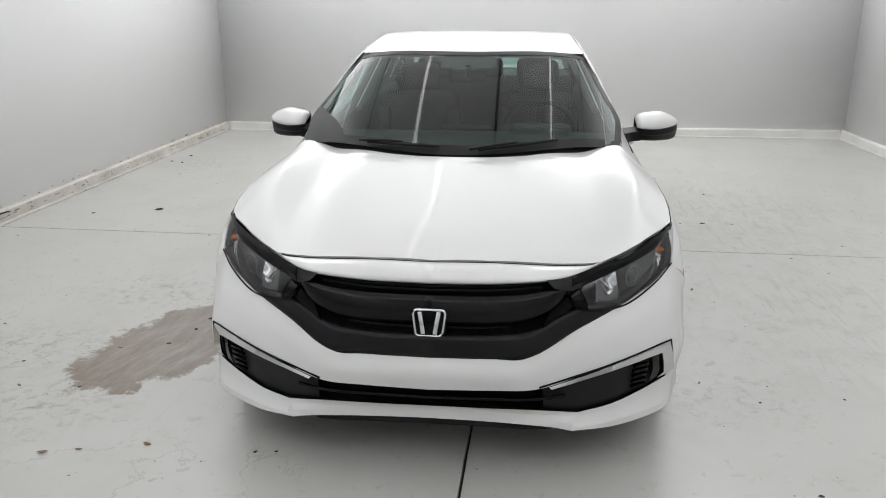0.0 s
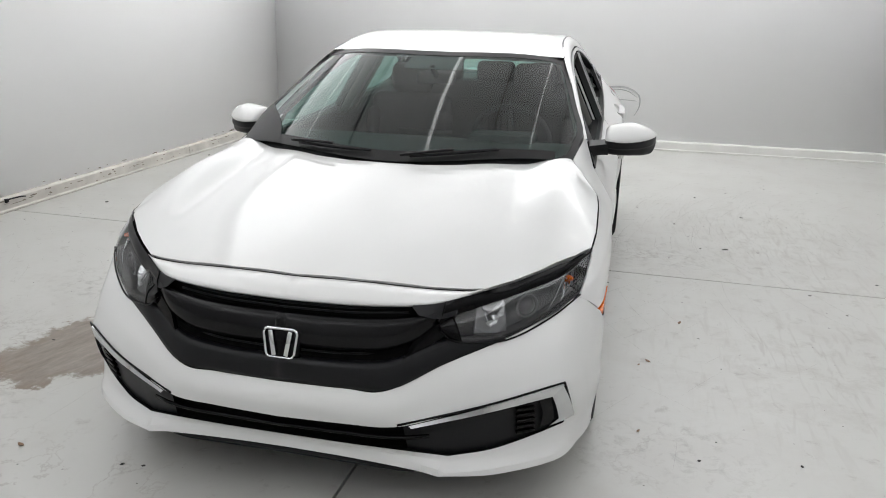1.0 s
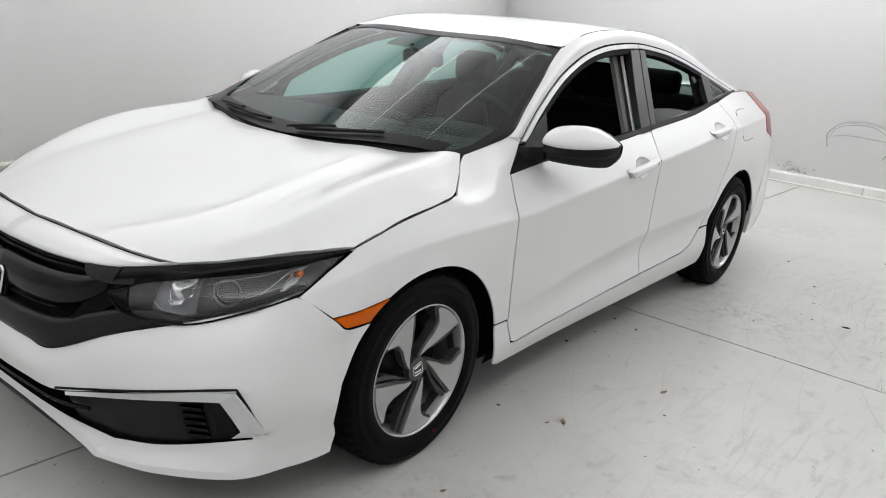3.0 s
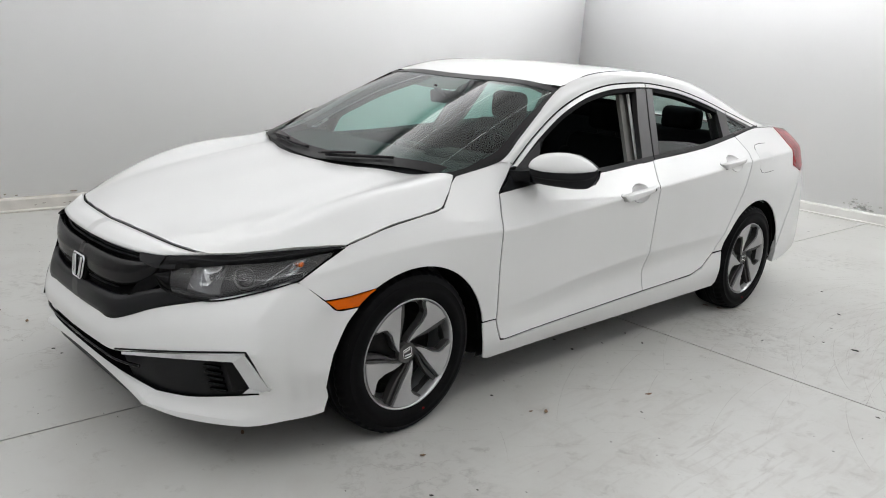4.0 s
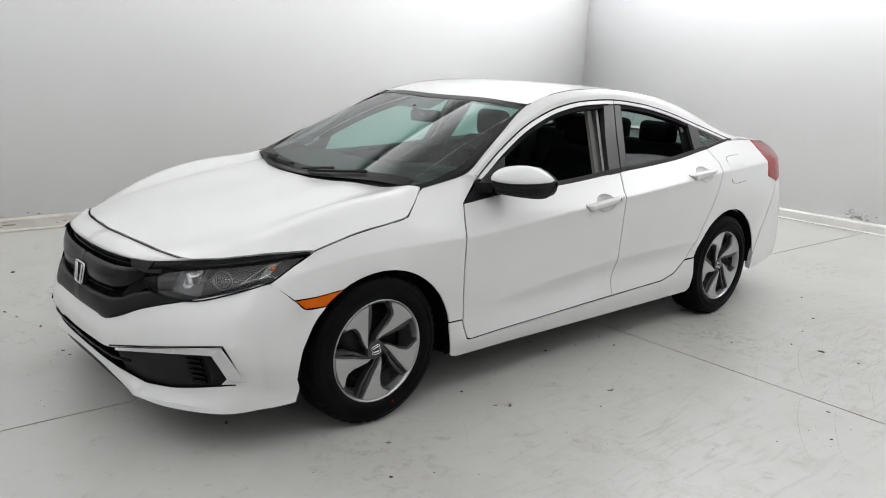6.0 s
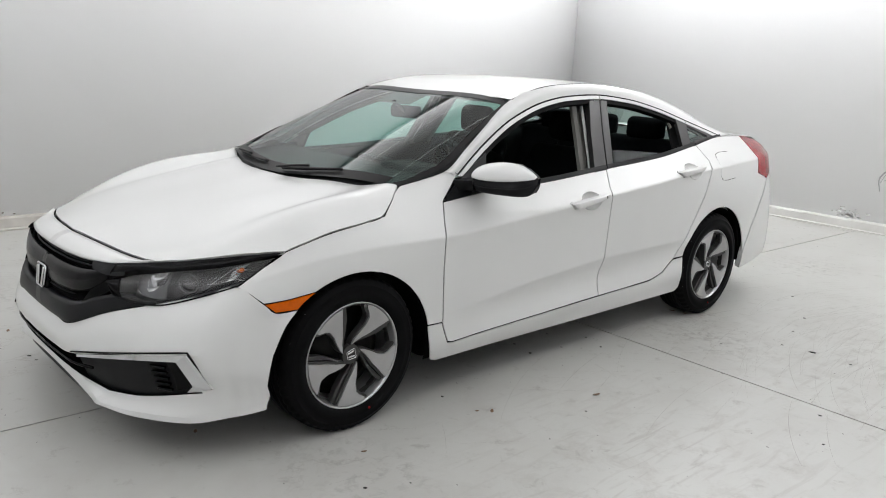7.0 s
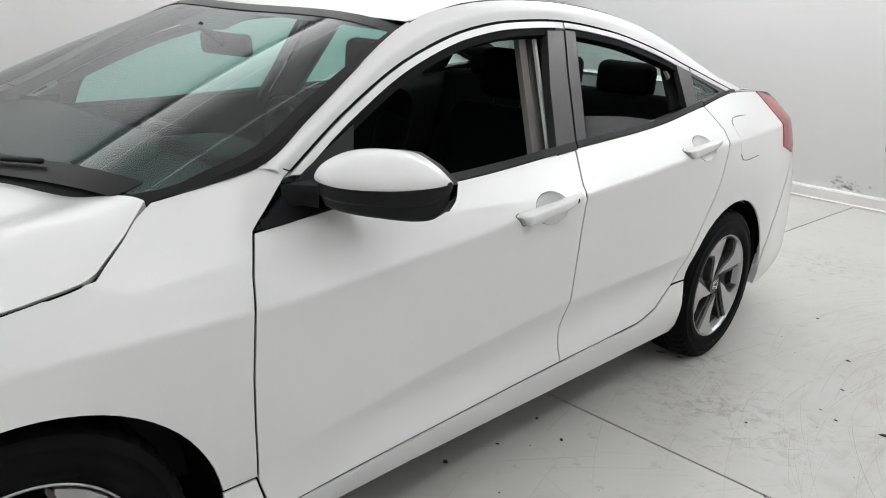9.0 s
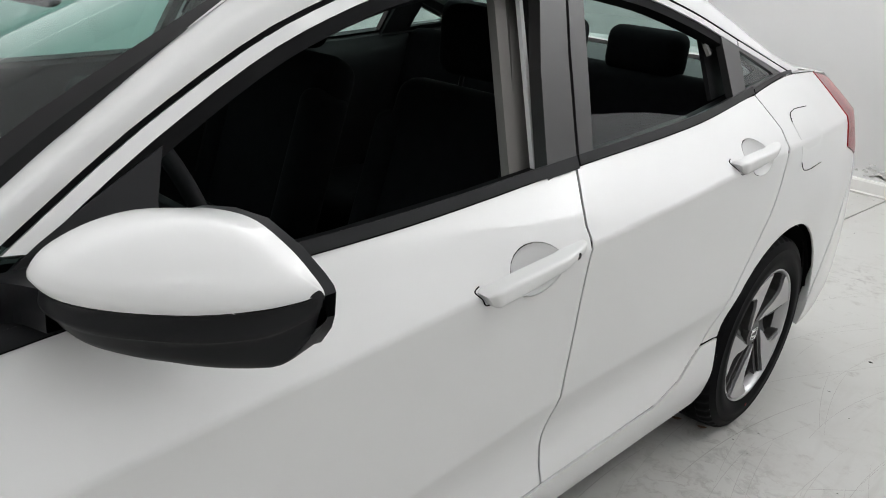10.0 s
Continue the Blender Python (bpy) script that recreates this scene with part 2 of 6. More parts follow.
    col = mixc(math_node("MULTIPLY", rim, 0.9), st.outputs[2], (0.17, 0.125, 0.09))
    L(col, b.inputs["Base Color"])
    L(ramp(noise_tex(0.9, 2).outputs["Fac"], 0.3, 0.7, 0.28, 0.38), b.inputs["Roughness"])
    bu = nt.nodes.new("ShaderNodeBump")
    bu.inputs["Strength"].default_value, bu.inputs["Distance"].default_value = 0.05, 0.002
    L(noise_tex(45, 4).outputs["Fac"], bu.inputs["Height"])
    L(bu.outputs["Normal"], b.inputs["Normal"])
    return m


FLOOR = floor_material()


# ---- mesh helpers ----
def mesh(name, verts, faces, mat, smooth=True):
    me = bpy.data.meshes.new(name)
    me.from_pydata([tuple(v) for v in verts], [], faces)
    me.materials.append(mat)
    if smooth:
        me.polygons.foreach_set("use_smooth", [True] * len(me.polygons))
    me.update()
    return me


def part(name, data, mat=None, parent=None, label=""):
    """Links a mesh, or (verts, faces), as one object under a thing or part."""
    if isinstance(data, tuple):
        data = mesh(name, data[0], data[1], mat)
    ob = new(name, data)
    ob.parent = parent
    return tagged(ob, label)


def thing(name, label, category, parts_parent=None, group="", kind=""):
    return tagged(new(name), label, category, group, kind)


def join(*pieces):
    vs, fs = [], []
    for v, f in pieces:
        n = len(vs)
        vs += list(v)
        fs += [tuple(i + n for i in q) for q in f]
    return vs, fs


def flip(vf):
    """The mirror image across the car's middle."""
    return [(-v[0], v[1], v[2]) for v in vf[0]], [tuple(reversed(f)) for f in vf[1]]


def moved(vf, m):
    return [tuple(m @ Vector(v)) for v in vf[0]], vf[1]


def bevel_box(x0, x1, y0, y1, z0, z1, r=0.004, seg=2):
    bm = bmesh.new()
    bmesh.ops.create_cube(bm, size=1, matrix=Matrix.LocRotScale(((x0 + x1) / 2, (y0 + y1) / 2, (z0 + z1) / 2), None, (x1 - x0, y1 - y0, z1 - z0)))
    if r:
        bmesh.ops.bevel(bm, geom=bm.edges[:], offset=r, segments=seg, affect="EDGES", profile=0.5)
    bm.verts.index_update()
    out = [tuple(v.co) for v in bm.verts], [tuple(v.index for v in f.verts) for f in bm.faces]
    bm.free()
    return out


def path(points, n):
    """n points along a smooth curve through the given ones."""
    p = [Vector(q) for q in points]
    if len(p) == 2:
        return [p[0].lerp(p[1], i / (n - 1)) for i in range(n)]
    t = [0.0]
    for a, b in zip(p, p[1:]):
        t.append(t[-1] + max(1e-6, (b - a).length) ** 0.7)
    out, j = [], 0
    for i in range(n):
        u = t[-1] * i / (n - 1)
        while j < len(p) - 2 and u > t[j + 1]:
            j += 1
        def tang(k):
            if k == 0:
                return (p[1] - p[0]) / (t[1] - t[0])
            if k == len(p) - 1:
                return (p[-1] - p[-2]) / (t[-1] - t[-2])
            a, b = (p[k] - p[k - 1]) / (t[k] - t[k - 1]), (p[k + 1] - p[k]) / (t[k + 1] - t[k])
            w = (t[k] - t[k - 1]) / (t[k + 1] - t[k - 1])
            return a * (1 - w) + b * w
        h = t[j + 1] - t[j]
        s = (u - t[j]) / h
        out.append(p[j] * (2*s**3 - 3*s*s + 1) + tang(j) * (h * (s**3 - 2*s*s + s)) + p[j + 1] * (3*s*s - 2*s**3) + tang(j + 1) * (h * (s**3 - s*s)))
    return out


def even(points, n):
    """A smooth curve whose control points fall at even steps, so that the columns of neighbouring curves line up."""
    p = [Vector(q) for q in points]
    out = []
    m = len(p) - 1
    for i in range(n):
        u = m * i / (n - 1)
        j = min(int(u), m - 1)
        s = u - j
        a, b, c, d = p[max(j - 1, 0)], p[j], p[j + 1], p[min(j + 2, m)]
        t0, t1 = (c - a) / (2 if j else 1), (d - b) / (2 if j + 2 <= m else 1)
        out.append(b * (2*s**3 - 3*s*s + 1) + t0 * (s**3 - 2*s*s + s) + c * (3*s*s - 2*s**3) + t1 * (s**3 - s*s))
    return out


def loft(curves, nv, across="even"):
    """A sheet through curves of equal length; nv rows between them."""
    n = len(curves[0])
    cols = [(even if across == "even" else path)([c[i] for c in curves], nv) for i in range(n)]
    vs = [tuple(cols[i][j]) for j in range(nv) for i in range(n)]
    fs = [(j * n + i, j * n + i + 1, (j + 1) * n + i + 1, (j + 1) * n + i) for j in range(nv - 1) for i in range(n - 1)]
    return vs, fs


def facing(vf, way):
    """Turns all faces so that their mean normal agrees with way."""
    total = Vector()
    for f in vf[1]:
        a, b, c = (Vector(vf[0][i]) for i in f[:3])
        total += (b - a).cross(c - a)
    return vf if total.dot(Vector(way)) >= 0 else (vf[0], [tuple(reversed(f)) for f in vf[1]])


def thick(vf, d):
    """A sheet made solid: a copy at the offset d (a vector) and walls round the rim."""
    vs, fs = list(vf[0]), list(vf[1])
    n = len(vs)
    d = Vector(d)
    back = [tuple(Vector(v) + d) for v in vs]
    count = {}
    for f in fs:
        for a, b in zip(f, f[1:] + f[:1]):
            count[(a, b)] = True
    rim = [(a, b) for a, b in count if (b, a) not in count]
    walls_v, walls_f = [], []
    for a, b in rim:
        k = len(walls_v)
        walls_v += [vs[a], vs[b], back[b], back[a]]
        walls_f.append((k + 1, k, k + 3, k + 2))
    return join((vs, fs), (back, [tuple(reversed(f)) for f in fs]), (walls_v, walls_f))


def dense(poly, step):
    out = []
    for a, b in zip(poly, poly[1:] + poly[:1]):
        a, b = Vector(a), Vector(b)
        k = max(1, round((b - a).length / step))
        out += [a.lerp(b, i / k) for i in range(k)]
    return out


def inset(poly, g):
    """A closed outline drawn in by g."""
    area = sum(a.x * b.y - b.x * a.y for a, b in zip(poly, poly[1:] + poly[:1]))
    s = 1 if area > 0 else -1
    out = []
    n = len(poly)
    for i in range(n):
        a, b, c = poly[i - 1], poly[i], poly[(i + 1) % n]
        d1, d2 = (b - a).normalized(), (c - b).normalized()
        n1, n2 = Vector((-d1.y, d1.x)) * s, Vector((-d2.y, d2.x)) * s
        m = n1 + n2
        m = m / max(0.35, m.length_squared / 2) if m.length > 1e-6 else n1
        out.append(b + m * g)
    return out


def inside(p, poly):
    hit = False
    for a, b in zip(poly, poly[1:] + poly[:1]):
        if (a.y > p.y) != (b.y > p.y) and p.x < (b.x - a.x) * (p.y - a.y) / (b.y - a.y) + a.x:
            hit = not hit
    return hit


def sheet(poly, surf, step=0.04, gap=0.0025, lip=0.012, out=(1, 0, 0), holes=(), along=()):
    """A panel cut to an outline in the plane of surf(a, b) -> place, with its edge folded in by lip."""
    from mathutils.geometry import delaunay_2d_cdt
    rings = [inset(dense([Vector(p) for p in poly], step * 0.6), gap)]
    rings += [inset(dense([Vector(p) for p in h], step * 0.6), -gap) for h in holes]
    pts, edges = [], []
    for r in rings:
        k = len(pts)
        pts += r
        edges += [(k + i, k + (i + 1) % len(r)) for i in range(len(r))]
    xs, ys = [p.x for p in rings[0]], [p.y for p in rings[0]]
    rim = list(pts)
    y = min(ys) + step * 0.5
    while y < max(ys):
        x = min(xs) + step * 0.5
        while x < max(xs):
            p = Vector((x, y))
            if inside(p, rings[0]) and not any(inside(p, r) for r in rings[1:]) and min((p - q).length_squared for q in rim) > (0.45 * step) ** 2 and not any(abs(line(x) - y) < 0.016 for line in along):
                pts.append(p)
            x += step
        y += step
    for line in along:
        x = min(xs) + step * 0.3
        while x < max(xs):
            for d in (-0.007, 0.0, 0.007):
                p = Vector((x, line(x) + d))
                if inside(p, rings[0]) and not any(inside(p, r) for r in rings[1:]) and min((p - q).length_squared for q in rim) > 0.008 ** 2:
                    pts.append(p)
            x += step * 0.5
    v2, _, f2, _, _, _ = delaunay_2d_cdt(pts, edges, [], 1, 1e-6)
    if holes:
        f2 = [f for f in f2 if not any(inside(sum((v2[i] for i in f), Vector((0, 0))) / len(f), r) for r in rings[1:])]
    vs = [Vector(surf(p.x, p.y)) for p in v2]
    fs = [tuple(f) for f in f2]
    a = facing((vs, fs), out)
    fs = a[1]
    count = {}
    for f in fs:
        for i, j in zip(f, f[1:] + f[:1]):
            count[(i, j)] = True
    normals = [Vector() for _ in vs]
    for f in fs:
        n = (vs[f[1]] - vs[f[0]]).cross(vs[f[2]] - vs[f[0]])
        for i in f:
            normals[i] += n
    wv, wf = [], []
    if lip:
        for i, j in count:
            if (j, i) not in count:
                k = len(wv)
                ni, nj = normals[i].normalized(), normals[j].normalized()
                wv += [vs[i], vs[j], vs[j] - nj * lip, vs[i] - ni * lip]
                wf.append((k + 1, k, k + 3, k + 2))
    return join(([tuple(v) for v in vs], fs), ([tuple(v) for v in wv], wf))


def tube(points, r, sides=8, closed=False):
    """A round bar along a run of points."""
    p = [Vector(q) for q in points]
    n = len(p)
    vs, fs = [], []
    for i in range(n):
        a, b = (p[i - 1], p[(i + 1) % n]) if closed else (p[max(i - 1, 0)], p[min(i + 1, n - 1)])
        d = (b - a).normalized()
        u = d.cross(Vector((0, 0, 1)) if abs(d.z) < 0.9 else Vector((1, 0, 0))).normalized()
        w = d.cross(u)
        vs += [tuple(p[i] + (u * math.cos(k * math.tau / sides) + w * math.sin(k * math.tau / sides)) * r) for k in range(sides)]
    for i in range(n if closed else n - 1):
        for k in range(sides):
            j = (i + 1) % n
            fs.append((i * sides + k, i * sides + (k + 1) % sides, j * sides + (k + 1) % sides, j * sides + k))
    if not closed:
        fs += [tuple(reversed(range(sides))), tuple((n - 1) * sides + k for k in range(sides))]
    return vs, fs


def lathe(profile, steps=64):
    """Turns a profile of (radius, x) round the x axis."""
    n = len(profile)
    vs = [(x, r * math.sin(k * math.tau / steps), r * math.cos(k * math.tau / steps)) for k in range(steps) for r, x in profile]
    fs = []
    for k in range(steps):
        for i in range(n - 1):
            a, b = k * n + i, (k + 1) % steps * n + i
            fs.append((a, a + 1, b + 1, b))
    return vs, fs


# ---- room ----
X0, X1, Y0, Y1 = ROOM
JX, JY = 0.135, 1.87  # where the two sawn joints of the floor cross the axes of the car


def structure(ob, label, category):
    return tagged(ob, label, category, kind="structure")


floor = structure(part("floor", bevel_box(X0 - 0.2, X1 + 0.2, Y0 - 0.2, Y1 + 0.2, -0.2, -0.03, 0), JOINT), "worn pale grey painted concrete floor with sawn joints", "floor")
TILT_J, LEAN_J = -0.022, 0.025  # the joints lie a little askew to the car


def slab(west, near):
    """One floor slab between the two joints and the walls."""
    g = 0.0052
    def cross(x):
        return JY + TILT_J * (x - 0.9) + (-g if near else g)
    def along(y):
        return JX + LEAN_J * y + (-g if west else g)
    xe = X0 - 0.15 if west else X1 + 0.15
    ya = Y0 - 0.15 if near else Y1 + 0.15
    corner = (along(JY), cross(JX + LEAN_J * JY))
    q = [Vector(p) for p in ((xe, ya), (along(ya), ya), corner, (xe, cross(xe)))]
    if west != near:
        q.reverse()
    vs = [(p.x, p.y, z) for z in (0.0, -0.05) for p in q]
    fs = [(0, 1, 2, 3), (7, 6, 5, 4), (0, 4, 5, 1), (1, 5, 6, 2), (2, 6, 7, 3), (3, 7, 4, 0)]
    me = mesh("floor_slab", vs, fs, FLOOR, smooth=False)
    part("floor_slab", me, parent=floor)


for near in (True, False):
    slab(True, near)
    slab(False, near)

structure(part("wall_west", bevel_box(X0 - 0.2, X0, Y0, Y1, 0, CEILING, 0), WALL), "plain white painted wall with faint scuffs", "wall")
structure(part("wall_east", bevel_box(X1, X1 + 0.2, Y0, Y1, 0, CEILING, 0), WALL), "plain white painted wall", "wall")
structure(part("wall_north", bevel_box(X0 - 0.2, X1 + 0.2, Y1, Y1 + 0.2, 0, CEILING, 0), WALL), "plain white painted wall with scuff marks", "wall")
structure(part("wall_south", bevel_box(X0 - 0.2, X1 + 0.2, Y0 - 0.2, Y0, 0, CEILING, 0), WALL), "plain white painted wall", "wall")
structure(part("ceiling", bevel_box(X0 - 0.2, X1 + 0.2, Y0 - 0.2, Y1 + 0.2, CEILING, CEILING + 0.15, 0), CEIL), "pale ceiling", "ceiling")


def base_profile(length):
    """A sloping wall base, 0.11 high, along +y from the origin, its back at x = 0."""
    prof = [(0.0, 0.0), (0.055, 0.0), (0.055, 0.012), (0.042, 0.02), (0.036, 0.092), (0.026, 0.104), (0.0, 0.108)]
    vs = [(x, y, z) for y in (0.0, length) for x, z in prof]
    n = len(prof)
    fs = [(i, i + 1, n + i + 1, n + i) for i in range(n - 1)] + [tuple(range(n)), tuple(reversed(range(n, 2 * n)))]
    return facing((vs, fs), (1, 0, 0))


for m, length in ((pose(X0, Y0, 0), 9.42 - 0.003), (pose(X0, Y0 + 9.42 + 0.004, 0), Y1 - Y0 - 9.424)):
    structure(part("baseboard", mesh("baseboard", *moved(base_profile(length), m), CURB_WEST, False)), "dirty grey-white sloping wall base", "baseboard")
for xa, xb in ((X0 + 0.06, -2.9), (-2.894, 0.86), (0.866, X1 - 0.06)):
    structure(part("baseboard", mesh("baseboard", *moved(base_profile(xb - xa), pose(xa, Y1, 0, 0, 0, -90)), CURB, False)), "dirty grey-white sloping wall base", "baseboard")
structure(part("baseboard", mesh("baseboard", *moved(base_profile(Y1 - Y0), pose(X1, Y1, 0, 0, 0, 180)), CURB, False)), "dirty grey-white sloping wall base", "baseboard")

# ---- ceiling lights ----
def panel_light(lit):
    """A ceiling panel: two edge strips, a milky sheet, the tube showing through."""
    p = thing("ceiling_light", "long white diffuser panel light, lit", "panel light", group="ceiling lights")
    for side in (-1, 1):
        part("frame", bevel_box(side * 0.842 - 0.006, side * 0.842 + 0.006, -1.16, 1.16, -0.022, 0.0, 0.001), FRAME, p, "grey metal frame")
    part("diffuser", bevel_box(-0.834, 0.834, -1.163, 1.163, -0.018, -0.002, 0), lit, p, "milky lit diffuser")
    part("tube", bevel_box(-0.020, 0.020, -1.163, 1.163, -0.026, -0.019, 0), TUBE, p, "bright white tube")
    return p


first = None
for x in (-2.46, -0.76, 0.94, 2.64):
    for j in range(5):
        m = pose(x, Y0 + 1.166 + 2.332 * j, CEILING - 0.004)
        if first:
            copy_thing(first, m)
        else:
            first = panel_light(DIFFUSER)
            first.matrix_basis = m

# ---- marks on the walls ----
def stroke(points, w, z_of=None):
    """A thin flat line, lying on whatever plane the points give; up is the plane's normal."""
    p = [Vector(q) for q in points]
    vs = []
    for i, q in enumerate(p):
        d = (p[min(i + 1, len(p) - 1)] - p[max(i - 1, 0)]).normalized()
        n = d.cross(z_of).normalized() * w * 0.5 * (0.35 + 0.65 * math.sin(math.pi * (i + 0.5) / len(p)))
        vs += [tuple(q - n), tuple(q + n)]
    return vs, [(2 * i, 2 * i + 1, 2 * i + 3, 2 * i + 2) for i in range(len(p) - 1)]


NY = Vector((0, -1, 0))
YW = Y1 - 0.003
arc = path([(0.45, YW, 0.42), (0.43, YW, 0.55), (0.52, YW, 0.65), (0.70, YW, 0.695), (0.88, YW, 0.68), (0.99, YW, 0.60), (1.0, YW, 0.48), (0.95, YW, 0.37)], 40)
arc2 = path([(0.47, YW, 0.53), (0.60, YW, 0.555), (0.80, YW, 0.555), (0.97, YW, 0.545)], 20)
arc3 = path([(0.44, YW, 0.50), (0.50, YW, 0.61), (0.66, YW, 0.665), (0.85, YW, 0.655), (0.97, YW, 0.585)], 30)
tagged(part("wall_scuff", join(*[facing(stroke(a, w, NY), NY) for a, w in ((arc, 0.022), (arc2, 0.012), (arc3, 0.010))]), PENCIL), "grey curved scuff line on the white wall", "scuff mark")
rng = random.Random(4)
blots = []
for _ in range(46):
    x, z = rng.gauss(0.18, 0.08), 0.125 + abs(rng.gauss(0, 0.045))
    r = rng.uniform(0.004, 0.016)
    blots.append(([(x + r * rng.uniform(0.6, 1.6) * math.cos(k * math.tau / 7), YW, z + r * 0.6 * math.sin(k * math.tau / 7)) for k in range(7)], [tuple(range(7))]))
tagged(part("wall_smudge", join(*[facing(b, NY) for b in blots]), SOOT), "dark flaking dirt low on the white wall", "smudge", kind="stuff")

grime = []
for _ in range(150):  # along the west base and the wall just above it
    y, high = rng.uniform(-2.2, 6.4), rng.random() < 0.3
    z = rng.uniform(0.112, 0.14) if high else rng.choice((rng.uniform(0.03, 0.088), rng.gauss(0.05, 0.006), rng.gauss(0.086, 0.003)))
    z = max(0.026, z)
    x = X0 + (0.0015 if z > 0.108 else 0.0435 - (min(z, 0.092) - 0.02) * 0.083)
    w, h = 0.010 * rng.paretovariate(1.6), rng.uniform(0.0015, 0.006)
    w = min(w, 0.09)
    if 0.092 < z < 0.11 or z - h < 0.021 or (z < 0.092 and z + h > 0.0915):
        continue
    grime.append(facing(([(x + (0.0 if z > 0.108 else -0.083 * h * math.sin(k * math.tau / 8)), y + w * rng.uniform(0.7, 1.2) * math.cos(k * math.tau / 8), z + h * math.sin(k * math.tau / 8)) for k in range(8)], [tuple(range(8))]), (1, 0, 0)))
tagged(part("wall_grime", join(*grime), GRIME), "brown grime and chips along the wall base", "grime", kind="stuff")
foot = []
for wall in ("west", "north"):
    a, b = (-3.0, 6.5) if wall == "west" else (X0 + 0.2, X1 - 0.1)
    while a < b:
        n = rng.uniform(0.08, 0.5)
        w = rng.uniform(0.0015, 0.005)
        e = min(b, a + n)
        q = [(X0 + 0.0555, a, 0.0012), (X0 + 0.0555 + w, a, 0.0012), (X0 + 0.0555 + w * 0.8, e, 0.0012), (X0 + 0.0555, e, 0.0012)] if wall == "west" else [(a, Y1 - 0.0555, 0.0012), (a, Y1 - 0.0555 - w, 0.0012), (e, Y1 - 0.0555 - w * 0.8, 0.0012), (e, Y1 - 0.0555, 0.0012)]
        foot.append(facing((q, [(0, 1, 2, 3)]), (0, 0, 1)))
        a = e + rng.choice((0.0, 0.02, 0.1))
tagged(part("floor_edge_dirt", join(*foot), GRIME), "dark dirt line at the foot of the wall base", "dirt", kind="stuff")

# ---- marks and litter on the floor ----
UP = Vector((0, 0, 1))
scr = []
for _ in range(520):
    kind = rng.random()
    if kind < 0.60:  # swept arcs where cars turn, beside and behind the car
        cx, cy, r, a, da = rng.gauss(3.7, 0.4), rng.gauss(3.0, 0.4), rng.uniform(1.4, 2.6), rng.uniform(140, 200), rng.uniform(3, 22)
    elif kind < 0.68:  # straight drags across the joint
        cx, cy, r, a, da = rng.uniform(4.6, 6.0), rng.uniform(-2.4, -1.0), rng.uniform(4.8, 6.0), rng.uniform(132, 148), rng.uniform(1, 5)
    elif kind < 0.73:
        cx, cy, r, a, da = rng.uniform(-1.0, 1.0), rng.uniform(-2.0, 0.5), rng.uniform(1.2, 3.4), rng.uniform(-30, 90), rng.uniform(2, 15)
    else:
        cx, cy, r, a, da = rng.gauss(-3.1, 0.4), rng.gauss(0.4, 0.5), rng.uniform(0.8, 1.7), rng.uniform(-50, 60), rng.uniform(2, 15)
    pts = [(cx + r * math.cos(radians(a + da * k / 9)), cy + r * math.sin(radians(a + da * k / 9)), 0.0012) for k in range(10)]
    if all(X0 + 0.1 < p[0] < X1 - 0.1 and -2.5 < p[1] < Y1 - 0.2 for p in pts):
        scr.append(facing(stroke(pts, rng.uniform(0.0006, 0.0011) * (1.9 if rng.random() < 0.15 and kind < 0.68 else 1.0), UP), UP))
tagged(part("floor_scratches", join(*scr), material("floor_scratch", (0.29, 0.28, 0.262), 0.5)), "thin curved grey tyre scratches on the pale floor", "scratches", kind="stuff")
spk = []
for _ in range(900):
    x, y = rng.uniform(X0 + 0.1, X1 - 0.1), rng.uniform(-2.6, Y1 - 0.1)
    r = min(0.012, 0.0022 * rng.paretovariate(2.0))
    e = rng.uniform(0.4, 1.0)
    a0 = rng.uniform(0, 3)
    top = [(x + r * math.cos(a0 + k * math.tau / 6) * rng.uniform(0.7, 1.2), y + r * e * math.sin(a0 + k * math.tau / 6) * rng.uniform(0.7, 1.2), 0.002) for k in range(6)]
    spk.append(facing((top, [tuple(range(6))]), UP))
tagged(part("floor_specks", join(*spk), GRIT), "tiny dark specks of dirt on the floor", "dirt", kind="stuff")


def crumb(x, y, size, kind, turn):
    """A dry leaf scrap, curled a little, or a chip of grit."""
    n = 8
    if kind == "leaf":
        vs = [(size * (k / n - 0.5) * 2, s * size * 0.42 * math.sin(math.pi * (k + 0.4) / (n + 0.8)), 0.003 + 0.25 * size * (abs(k / n - 0.5) + (0.25 if s else 0))) for k in range(n + 1) for s in (-1, 0, 1)]
        fs = [(3 * k + i, 3 * k + 3 + i, 3 * k + 4 + i, 3 * k + 1 + i) for k in range(n) for i in range(2)]
        vf = thick((vs, fs), (0, 0, -0.0015))
        ob = part("leaf_scrap", vf, LEAFM)
        tagged(ob, "brown dry leaf scrap on the floor", "leaf", "leaf scraps")
    else:
        bm = bmesh.new()
        bmesh.ops.create_icosphere(bm, subdivisions=1, radius=size)
        v = [tuple(p.co * rng.uniform(0.7, 1.15)) for p in bm.verts]
        bm.verts.index_update()
        f = [tuple(p.index for p in q.verts) for q in bm.faces]
        bm.free()
        ob = part("grit_chip", ([(a, b * 0.7, c * 0.16 + size * 0.10) for a, b, c in v], f), GRIT)
        tagged(ob, "small dark chip of dirt on the floor", "dirt chip", "dirt chips")
    ob.matrix_basis = pose(x, y, 0.001, 0, 0, turn)


